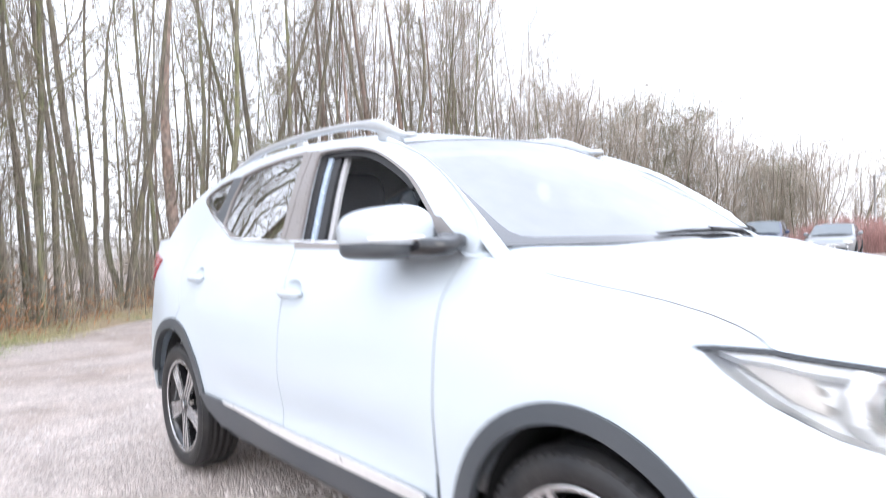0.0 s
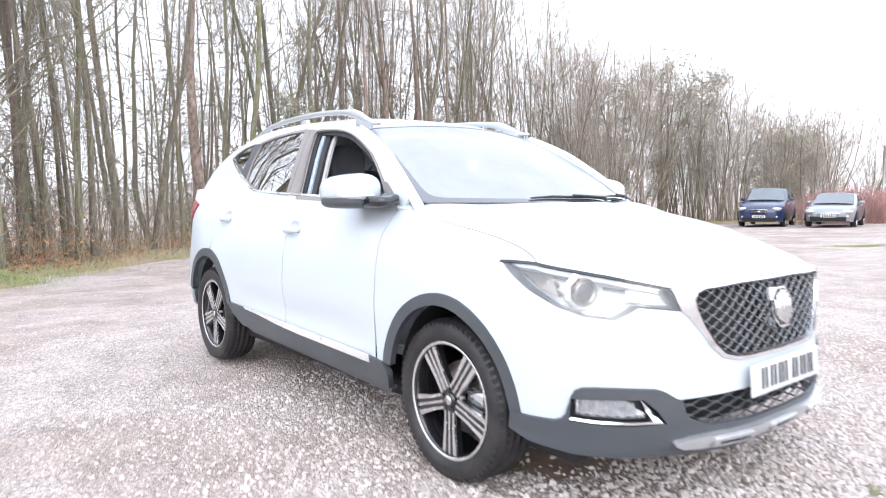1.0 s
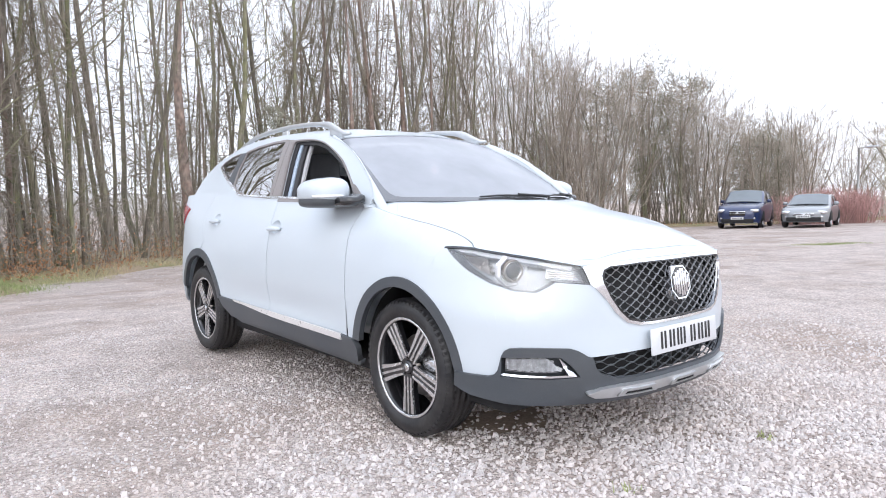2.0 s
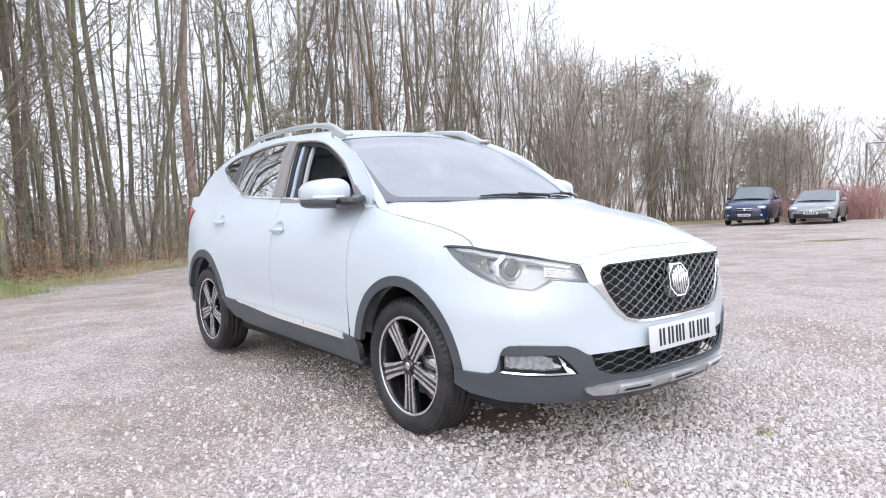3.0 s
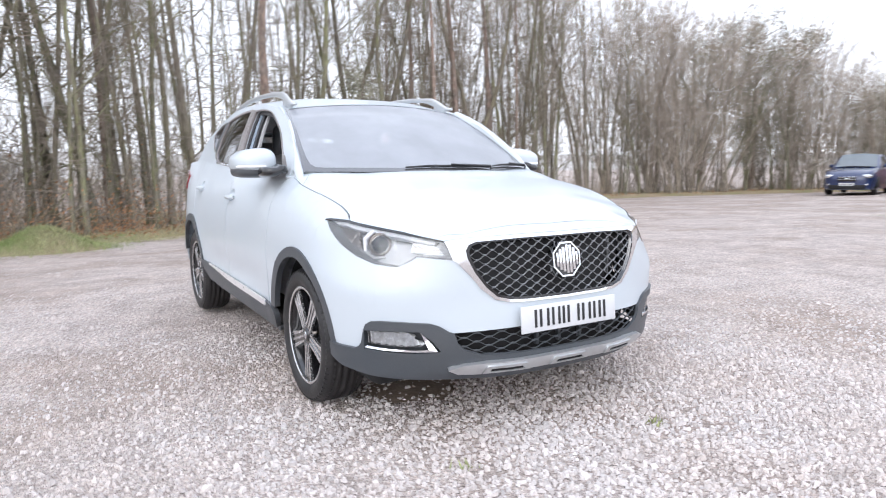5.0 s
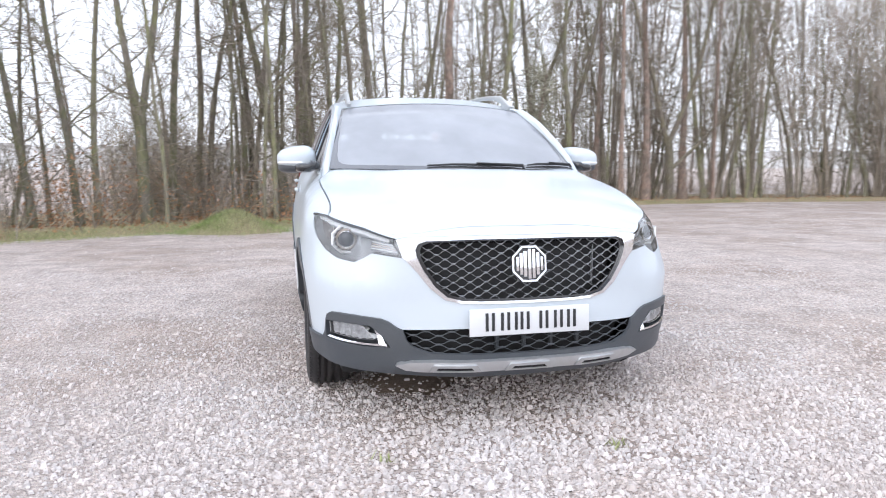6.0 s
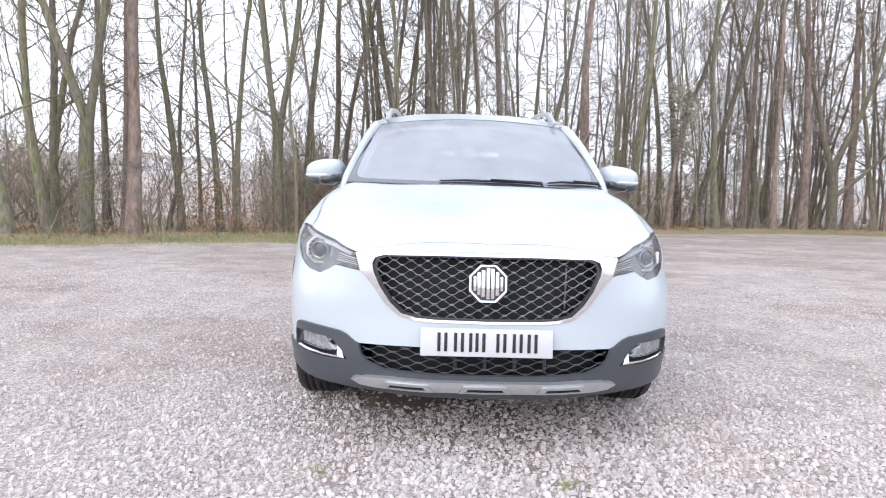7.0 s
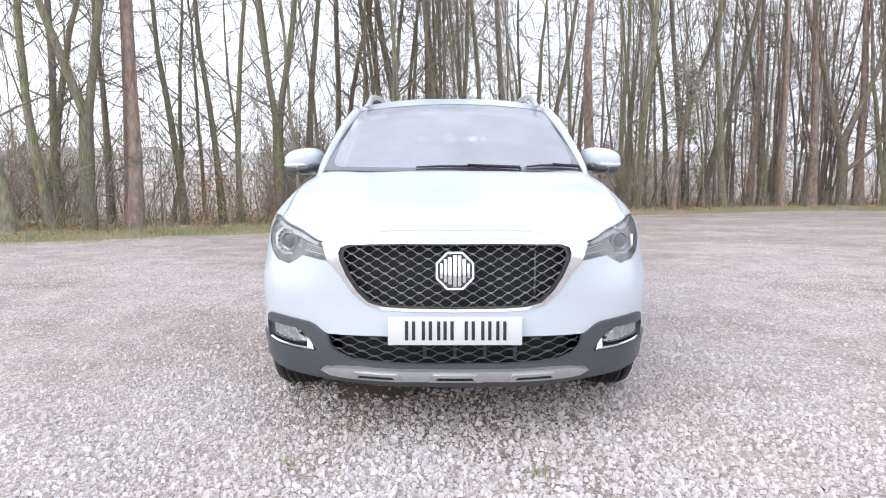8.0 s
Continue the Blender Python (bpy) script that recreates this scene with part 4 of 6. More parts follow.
part("tailgate", panel(tail, lambda x, z: (x, 3.17 - (z - 1.17) * .85 - .2 * x * x, z), holes=[[(-.55, 1.21), (.55, 1.21), (.49, 1.41), (-.49, 1.41)]], step=.1, centre=(0, 1.3, 1.2)), WHITE, car)

# roof rails: a flat bar on a long wedge at the front
for side in (-1, 1):
    bm, rows = bmesh.new(), []
    for y in np.linspace(.95, 2.70, 36):
        e = Vector(roof_point(.86, max(y, .99)))
        lift = .040 * smooth(.95, 1.24, y) * (1 - smooth(2.30, 2.70, y))
        tall = .010 + .006 * smooth(.95, 1.1, y) * (1 - smooth(2.5, 2.7, y)) + .012 * math.exp(-((y - 1.16) / .09) ** 2)
        rows.append([bm.verts.new((side * (e.x + .015 * math.cos(a)), y, e.z + .006 + lift - .45 * (tall - .016) + tall * math.sin(a))) for a in np.linspace(0, 2 * math.pi, 13)[:-1]])
    for a, b in zip(rows, rows[1:]):
        for k in range(12):
            bm.faces.new((a[k - 1], a[k], b[k], b[k - 1]))
    bm.faces.new(rows[0])
    bm.faces.new(rows[-1])
    bmesh.ops.recalc_face_normals(bm, faces=bm.faces[:])
    rail = part("roof_rail", bm, SATIN, car, "satin silver roof rail")
    for a, b in ((1.02, 1.17), (1.78, 1.86), (2.44, 2.58)):
        e0, e1 = Vector(roof_point(.86, a)), Vector(roof_point(.86, b))
        m = (e0 + e1) / 2
        part("rail_foot", box((.024, b - a, .045), (side * m.x, m.y, m.z + .004), .008, Matrix.Rotation(math.atan2(e1.z - e0.z, b - a), 4, "X")), SATIN, rail)

# door mirrors
for side in (-1, 1):
    def shell(p):
        """Tapers the blob towards its outer end and flattens the glass side."""
        t = (abs(p.x) - .83) / .2
        p.z = 1.146 + (p.z - 1.146) * (1.04 - .36 * max(0, t) ** 1.5)
        p.y = min(p.y, .765)
        p.z = max(p.z, 1.105 + .012 * max(0, t))
        return p
    bm = superblob((.113, .165, .082), (side * .896, .68, 1.147), 3.0, 34, 24)
    for v in bm.verts:
        v.co = shell(v.co)
    mirror = part("door_mirror", bm, WHITE, car, "white door mirror on a black base")
    bm = superblob((.108, .152, .038), (side * .896, .682, 1.106), 3.2, 26, 16)
    for v in bm.verts:
        v.co.y = min(v.co.y, .762)
    part("mirror_base", bm, PLASTIC, mirror, "black mirror base")
    bm = superblob((.07, .14, .028), (side * .838, .555, 1.100), 4.0, 22, 14)
    for v in bm.verts:
        v.co.z += .012 * (abs(v.co.x) < .82)
    part("mirror_arm", bm, GLOSS_BLACK, mirror)
    part("mirror_glass", slab([(side * (.90 + .085 * math.cos(a)), 1.152 + .05 * math.sin(a)) for a in np.linspace(0, 2 * math.pi, 24)[:-1]], .766, .769), MIRROR, mirror)
    pts = [(side * (.865 + .0125 * k), .683 - .166 * (1 - (abs(.865 + .0125 * k - .896) / .116) ** 2.6) ** (1 / 2.6) if abs(.865 + .0125 * k - .896) < .115 else .69, 1.128) for k in range(12)]
    part("indicator", tube(pts, [.005] + [.008] * 10 + [.005], 8), GUIDE, mirror, "clear indicator strip")

# wipers
for x0, x1, y in ((-.20, .36, .0), (.40, .70, .04)):
    a, b = screen((x0) / .72, .03, .010), screen(x1 / .72, .015, .010)
    mid = screen((x0 + x1) / 1.44, .035, .012)
    blade = part("wiper", tube([a, a.lerp(mid, .5) + Vector((0, 0, .004)), mid, mid.lerp(b, .5) + Vector((0, 0, .003)), b], [.004, .006, .007, .006, .004], 8), INK, car, "black wiper blade")
    part("wiper_arm", tube([screen(x1 / .72, -.01, .012), b + Vector((0, -.01, .008)), mid + Vector((0, -.01, .009))], [.009, .007, .005], 8), INK, blade)

# round air freshener hanging from the interior mirror
fresh = thing("air_freshener", "round pale air freshener with faded red print hanging behind the windscreen", "air freshener")
ring = lambda r, n=24: [(-.02 + r * math.cos(a), 1.294 + r * math.sin(a)) for a in np.linspace(0, 2 * math.pi, n + 1)[:-1]]
part("disc", slab(ring(.036), .810, .814), STICKER, fresh, "", False)
part("print", slab(ring(.022), .8085, .8095), PINK, fresh, "faded red round print", False)
part("cord", tube([(-.02, .812, 1.33), (-.01, .815, 1.36), (0, .82, 1.385)], .0012, 5), INK, fresh)

# cabin
part("dashboard", superblob((.70, .26, .12), (0, .60, .96), 4.0), TRIM, car)
part("cabin_floor", box((1.5, 2.6, .05), (0, 1.7, .42), .01), TRIM, car)
for side in (-1, 1):
    part("door_card", panel([(.5, .45), (3.0, .45), (3.0, 1.12), (.5, 1.08)], lambda y, z: (side * .77, y, z), step=.3, flange=0), TRIM, car)
    seat = part("front_seat", merge(superblob((.25, .26, .09), (side * .38, 1.22, .66), 4), superblob((.22, .08, .28), (side * .38, 1.50, .94), 4)), SEAT, car, "black leather seat")
    part("headrest", superblob((.125, .05, .15), (side * .38, 1.59, 1.285), 4.0), SEAT, seat)
    for dx in (-.05, .05):
        part("headrest_post", tube([(side * .38 + dx, 1.56, 1.24), (side * .38 + dx, 1.565, 1.32)], .007, 6), CHROME, seat)
part("rear_seat", merge(superblob((.66, .26, .10), (0, 2.25, .66), 5), superblob((.66, .10, .34), (0, 2.58, 1.0), 5)), SEAT, car)
bm = bmesh.new()
wheel_m = Matrix.Translation((-.38, .90, 1.0)) @ Matrix.Rotation(radians(62), 4, "X")
ring = [wheel_m @ Vector((.18 * math.cos(a), .18 * math.sin(a), 0)) for a in np.linspace(0, 2 * math.pi, 33)]
steer = part("steering_wheel", tube(ring, .015, 8, caps=False), SEAT, car)
part("steering_boss", superblob((.07, .03, .06), (-.38, .89, .99), 3), SEAT, steer)
part("interior_mirror", superblob((.12, .02, .033), (0, .825, 1.412), 3.5), TRIM, car)

# wheels
def build_wheel(at):
    w = new("wheel")
    w.parent = car
    w.matrix_basis = at
    tagged(w, "black and machined alloy wheel with worn tyre")
    R, HW = .323, .1075
    prof = [(-.085, .232), (-.10, .245), (-HW, .268), (-.104, .288), (-.091, .308), (-.077, .319)]
    for g in (-.052, -.018, .018, .052):
        prof += [(g - .007, R), (g - .005, R - .009), (g + .005, R - .009), (g + .007, R)]
    prof += [(.077, .319), (.091, .308), (.104, .288), (HW, .268), (.10, .245), (.085, .232)]
    part("tyre", lathe(prof, 72), RUBBER, w)
    bm = bmesh.new()
    for k in range(64):
        a = 2 * math.pi * k / 64
        for x0, x1 in ((-.098, -.058), (.058, .098)):
            r0 = .3215 if abs(x0) < .09 else .304
            r1 = .3215 if abs(x1) < .09 else .304
            q = [Vector((x, (r + dr) * math.cos(a + da), (r + dr) * math.sin(a + da))) for x, r in ((x0, r0), (x1, r1)) for da in (0, .055) for dr in (-.006, .0035)]
            vs = [bm.verts.new(p) for p in q]
            for f in ((0, 1, 3, 2), (4, 6, 7, 5), (0, 4, 5, 1), (2, 3, 7, 6), (1, 5, 7, 3)):
                bm.faces.new([vs[i] for i in f])
    bmesh.ops.recalc_face_normals(bm, faces=bm.faces[:])
    tagged(part("tread", bm, RUBBER, w, "", False), kind="stuff")
    part("rim", lathe([(.09, .215), (-.075, .22), (-.082, .226), (-.088, .234), (-.092, .233), (-.090, .224), (-.084, .219)], 64), GLOSS_BLACK, w)
    part("rim_lip", lathe([(-.0905, .2215), (-.0935, .2245), (-.0945, .231), (-.093, .234)], 64), ALLOY, w, "bright machined rim edge")
    for k in range(5):
        a = radians(-90 + 72 * k)
        turn = Matrix.Rotation(a, 4, "X")
        base = [(-.034, .03), (.034, .03), (.026, .10), (.046, .224), (-.046, .224), (-.026, .10)]
        bm = bmesh.new()
        lo = [bm.verts.new((-.045, r, c)) for c, r in base]
        hi = [bm.verts.new((-.078 - .004 * (r > .2), r, c * .92)) for c, r in base]
        bm.faces.new(hi)
        for i in range(6):
            bm.faces.new((lo[i - 1], lo[i], hi[i], hi[i - 1]))
        bmesh.ops.recalc_face_normals(bm, faces=bm.faces[:])
        bmesh.ops.transform(bm, matrix=turn, verts=bm.verts[:])
        spoke = part("spoke", bm, GLOSS_BLACK, w, "", False)
        bm = bmesh.new()
        for c0, c1, d0, d1 in ((-.030, -.020, -.044, -.023), (-.0055, .0055, -.006, .006), (.020, .030, .023, .044)):
            q = [bm.verts.new((-.0825, r, c)) for c, r in ((c0, .045), (c1, .045), ((c1 + d1) / 2 * .86, .11), (d1, .222), (d0, .222), ((c0 + d0) / 2 * .86, .11))]
            p = [bm.verts.new(v.co + Vector((.012, 0, 0))) for v in q]
            bm.faces.new(q)
            for i in range(6):
                bm.faces.new((q[i - 1], q[i], p[i], p[i - 1]))
        bmesh.ops.recalc_face_normals(bm, faces=bm.faces[:])
        bmesh.ops.transform(bm, matrix=turn, verts=bm.verts[:])
        part("spoke_face", bm, ALLOY, w, "machined silver spoke face", False)
        b = radians(-54 + 72 * k)
        bm = lathe([(-.07, .0), (-.07, .010), (-.05, .011)], 10)
        bmesh.ops.translate(bm, vec=(0, .052 * math.cos(b), .052 * math.sin(b)), verts=bm.verts[:])
        part("wheel_nut", bm, DISC, w)
    part("hub_cap", lathe([(-.088, .0), (-.088, .022), (-.084, .030), (-.06, .032)], 24), GLOSS_BLACK, w)
    part("hub_badge", lathe([(-.0895, .0), (-.0895, .018), (-.087, .020)], 8), CHROME, w)
    part("brake_disc", lathe([(.0, .06), (-.006, .06), (-.006, .145), (.006, .145), (.006, .06)], 40), DISC, w)
    bm = box((.06, .10, .07), (-.01, -.10 if at.translation.y < 1 else .10, .02), .015)
    part("brake_caliper", bm, LAMPGREY if at.translation.y < 1 else DISC, w)
    return w


for y in (0, 2.585):
    build_wheel(pose(-.776, y, .322))
    build_wheel(pose(.776, y, .322, 0, 0, 180))


# ---- the wood ----
BARK = {
    "moss": material("mossy_grey_bark", (.20, .18, .145), .9, grain=.5, scale=22, bump=1.0, colour2=(.20, .205, .10), blotch=2.4, amount=.8, random_tint=.25, stretch=4),
    "dark": material("dark_grey_bark", (.175, .15, .125), .9, grain=.5, scale=22, bump=1.0, colour2=(.21, .195, .12), blotch=2.2, amount=.7, random_tint=.25, stretch=4),
    "pine": material("red_pine_bark", (.30, .215, .175), .9, grain=.5, scale=16, bump=1.0, colour2=(.22, .185, .16), blotch=2.5, amount=.8, random_tint=.2, stretch=3),
    # brown twigs of the distant thickets, with air haze mixed into the colour
    "pale": material("haze_pale_twigs", (.45, .385, .335), .9, grain=.2, scale=3, colour2=(.42, .375, .31), blotch=.8, amount=.6, random_tint=.25),
    "brown": material("brown_sapling_twigs", (.40, .31, .235), .9, grain=.3, scale=3, colour2=(.30, .26, .15), blotch=.8, amount=.6, random_tint=.3),
    "twig": material("grey_brown_twigs", (.27, .225, .185), .9, grain=.25, scale=3, colour2=(.22, .20, .15), blotch=.8, amount=.6, random_tint=.2),
}
NEEDLES = material("dull_pine_needles", (.27, .27, .21), .8, grain=.3, scale=6, colour2=(.33, .30, .23), blotch=.6, amount=.7, random_tint=.35)
RUSSET = material("dry_russet_leaves", (.36, .19, .10), .8, grain=.3, scale=20, random_tint=.35)
REDTWIG = material("red_dogwood_twigs", (.50, .30, .275), .8, grain=.25, scale=6, random_tint=.3)
STRAW = material("dead_stems", (.40, .31, .21), .9, grain=.25, scale=12, random_tint=.4)


class Tubes:
    """Gathers many tapering tubes into one mesh quickly."""

    def __init__(self):
        self.v, self.f, self.n = [], [], 0

    def add(self, pts, radii, sides):
        p = np.array(pts, float)
        r = np.array(radii, float)
        d = np.gradient(p, axis=0)
        d /= np.linalg.norm(d, axis=1)[:, None] + 1e-9
        ref = np.where(np.abs(d[:, 2:3]) < .9, np.array([[0, 0, 1.0]]), np.array([[1.0, 0, 0]]))
        a = np.cross(d, ref)
        a /= np.linalg.norm(a, axis=1)[:, None] + 1e-9
        b = np.cross(d, a)
        ang = 2 * np.pi * np.arange(sides) / sides
        ring = p[:, None] + (a[:, None] * np.cos(ang)[None, :, None] + b[:, None] * np.sin(ang)[None, :, None]) * r[:, None, None]
        self.v.append(ring.reshape(-1, 3))
        m = len(p)
        i = np.arange(m - 1)[:, None] * sides
        k = np.arange(sides)[None]
        k2 = (k + 1) % sides
        q = np.stack([i + k, i + k2, i + sides + k2, i + sides + k], -1).reshape(-1, 4) + self.n
        self.f.append(q)
        self.n += m * sides

    def mesh(self, name, mat, smooth_shade=True):
        me = bpy.data.meshes.new(name)
        v = np.concatenate(self.v)
        f = np.concatenate(self.f)
        me.from_pydata(v.tolist(), [], f.tolist())
        me.polygons.foreach_set("use_smooth", [smooth_shade] * len(f))
        me.materials.append(mat)
        me.update()
        return me


def grow(rng, start, direction, length, r0, r1, steps, wander, lift=0.0):
    """A wandering limb: points and radii."""
    p, d = np.array(start, float), np.array(direction, float)
    d /= np.linalg.norm(d)
    pts, rad = [p.copy()], [r0]
    for k in range(steps):
        d = d + rng.normal(0, wander, 3) + np.array([0, 0, lift])
        d /= np.linalg.norm(d)
        p = p + d * length / steps
        pts.append(p.copy())
        rad.append((r0 + (r1 - r0) * ((k + 1) / steps) ** .8) * rng.uniform(.94, 1.07))
    return np.array(pts), np.array(rad)


def on(pts, t):
    i = min(len(pts) - 2, int(t * (len(pts) - 1)))
    u = t * (len(pts) - 1) - i
    return pts[i] * (1 - u) + pts[i + 1] * u, pts[i + 1] - pts[i]


def tree_kind(seed, kind, radius=.1, height=14.0):
    """Meshes of one bare tree: trunk, limbs, twigs (and needles), base at the origin."""
    rng = np.random.default_rng(seed)
    trunk, limbs, twigs = Tubes(), Tubes(), Tubes()
    stems = []
    straight = .016 if kind == "pine" else .055
    lean = rng.normal(0, .025, 2)
    if kind == "lean":
        lean = np.array([-.3, .1])
    if kind in ("fork", "forkd"):
        h = 2.7 if kind == "fork" else 3.0
        pts, rad = grow(rng, (0, 0, -.2), (*lean * .5, 1), h, radius * 1.15, radius, 6, .03)
        trunk.add(np.vstack([pts[0] - (0, 0, .1), pts]), np.concatenate([[radius * 1.5], rad]), 10)
        for sgn, w in ((-1, .42), (1, .36)):
            p2, r2 = grow(rng, pts[-1] + (sgn * radius * .3, 0, -.2), (sgn * w, rng.normal(0, .08), 1), height - h, radius * .66, radius * .25, 14, .05, .07)
            trunk.add(p2, r2, 8)
            stems.append((p2, r2, 0.0))
        stems.append((pts, rad, .75))
        if kind == "forkd":
            p2, r2 = grow(rng, pts[3], (.9, -.1, .8), 4.5, radius * .5, .03, 7, .06, .02)
            limbs.add(p2, r2, 7)
            stems.append((p2, r2, .3))
    else:
        n = {"multi": 2, "thicket": 7, "brush": 9, "spread": 5}.get(kind, 1)
        apart, fan = {"multi": (1.2, .05), "spread": (3, .15), "thicket": (24, .22)}.get(kind, (24, .2))
        for j in range(n):
            off = (rng.normal(0, radius * apart), rng.normal(0, radius * apart), -.3) if n > 1 else (0, 0, -.3)
            pts, rad = grow(rng, off, (*(lean + rng.normal(0, fan, 2) * (n > 1)), 1), height * (rng.uniform(.8, 1) if kind == "spread" else 1), radius, radius * .16 if kind in ("moss", "dark", "pine", "lean") else .010, 14, straight, .012)
            rad[0] *= 1.4
            rad[1] *= 1.08
            trunk.add(pts, rad, 9)
            stems.append((pts, rad, .09 if kind != "pine" else .12))
    for pts, rad, low in stems:
        count = {"pine": 30, "thin": 18, "thicket": 9, "brush": 7, "spread": 15}.get(kind, 28)
        count = max(3, round(count * (1 - low) ** 1.5))
        for k in range(count):
            t = low + (1 - low) * ((k + rng.random()) / count) ** (.9 if kind != "pine" else .8)
            t = min(t, .97)
            p, d = on(pts, t)
            a = rng.random() * 2 * np.pi
            r_here = np.interp(t, np.linspace(0, 1, len(rad)), rad)
            flat = kind == "pine"
            up = rng.uniform(.05, .35) if flat else rng.uniform(.7, 1.6) if kind == "spread" else rng.uniform(.35, 1.25)
            ln = (rng.uniform(.6, 1.9) if flat else rng.uniform(1.0, 3.3)) * (1.15 - .5 * t) * {"thin": .7, "thicket": .7, "brush": .45}.get(kind, 1)
            lr = min(r_here * .5, rng.uniform(.012, .028)) if not flat else min(r_here * .4, .014)
            lp, lrad = grow(rng, p, (np.cos(a), np.sin(a), up), ln, lr, .004, 5, .17, .03)
            limbs.add(lp, lrad, 4)
            for _ in range({"pine": 6, "thicket": 5, "brush": 3, "spread": 5}.get(kind, 6)):
                u = rng.uniform(.2, 1)
                q, dd = on(lp, u)
                b = dd / (np.linalg.norm(dd) + 1e-9) + rng.normal(0, .55, 3) + (0, 0, .25)
                sl = rng.uniform(.35, 1.1) * (.7 if flat else 1)
                sp, sr = grow(rng, q, b, sl, .009, .004, 2, .24, .02)
                twigs.add(sp, sr, 3)
                for _ in range(2):
                    q2, d2 = on(sp, rng.uniform(.2, 1))
                    c = d2 / (np.linalg.norm(d2) + 1e-9) + rng.normal(0, .6, 3) + (0, 0, .2)
                    tp, tr = grow(rng, q2, c, rng.uniform(.3, .8), .0055, .0025, 1, .18)
                    twigs.add(tp, tr, 3)
    if kind in ("moss", "dark", "thin", "pine"):
        pts = stems[0][0]
        for k in range(46):
            p, d = on(pts, rng.uniform(.06, .55))
            a = rng.random() * 2 * np.pi
            lp, lr = grow(rng, p, (np.cos(a), np.sin(a), rng.uniform(-.15, .4)), rng.uniform(.4, 1.5), .007, .003, 2, .16)
            twigs.add(lp, lr, 3)
    bark = {"pine": "pine", "dark": "dark", "forkd": "dark", "thicket": "twig", "spread": "twig"}.get(kind, "moss")
    return trunk.mesh("trunk", BARK[bark]), limbs.mesh("limbs", BARK[{"pine": "dark", "dark": "dark", "forkd": "dark", "thicket": "pale", "brush": "brown", "spread": "pale"}.get(kind, "moss")]), twigs.mesh("twigs", BARK[{"thicket": "pale", "brush": "brown", "spread": "pale"}.get(kind, "twig")])


LOOK = {
    "moss": ("bare winter tree with mossy green-grey bark", .12), "dark": ("bare winter tree with dark grey bark", .12), "thin": ("slim bare young tree", .055),
    "pine": ("tall pine trunk with reddish bark and dead side twigs", .13), "fork": ("bare tree forking into two mossy stems", .2),
    "forkd": ("dark bare tree forking low with one long side branch", .2), "lean": ("mossy tree leaning far over", .17), "multi": ("bare tree with twin mossy stems", .09), "spread": ("bushy bare tree fanning out in several stems", .05), "thicket": ("dense bare thicket of slender grey-brown stems", .024), "brush": ("waist-high tangle of bare brown saplings", .02),
}
KINDS = {}
for i, (kind, count) in enumerate((("moss", 4), ("dark", 4), ("thin", 4), ("pine", 3), ("fork", 2), ("forkd", 1), ("lean", 1), ("multi", 2), ("thicket", 3), ("brush", 3), ("spread", 3))):
    KINDS[kind] = [tree_kind(100 + 10 * i + j, kind, LOOK[kind][1], {"thin": 9.0, "thicket": 7.0, "brush": 3.0}.get(kind, 12.5)) for j in range(count)]


def plant(kind, x, y, r, variant, turn, tall=1.0):
    meshes = KINDS[kind][variant % len(KINDS[kind])]
    root = thing("bare_tree" if kind != "pine" else "pine_tree", LOOK[kind][0], "tree", "trees of the wood")
    k = r / LOOK[kind][1]
    root.matrix_basis = Matrix.Translation((x, y, floor_z(x, y) - .05)) @ Matrix.Rotation(turn, 4, "Z") @ Matrix.Diagonal((k ** .6, k ** .6, tall, 1))
    for nm, me in zip(("trunk", "branch_canopy", "twig_canopy"), meshes):
        ob = new(nm, me)
        ob.parent = root
        if nm != "trunk":
            tagged(ob, kind="stuff")
        else:
            ob.matrix_basis = Matrix.Diagonal((k ** .4, k ** .4, 1, 1))
    return root


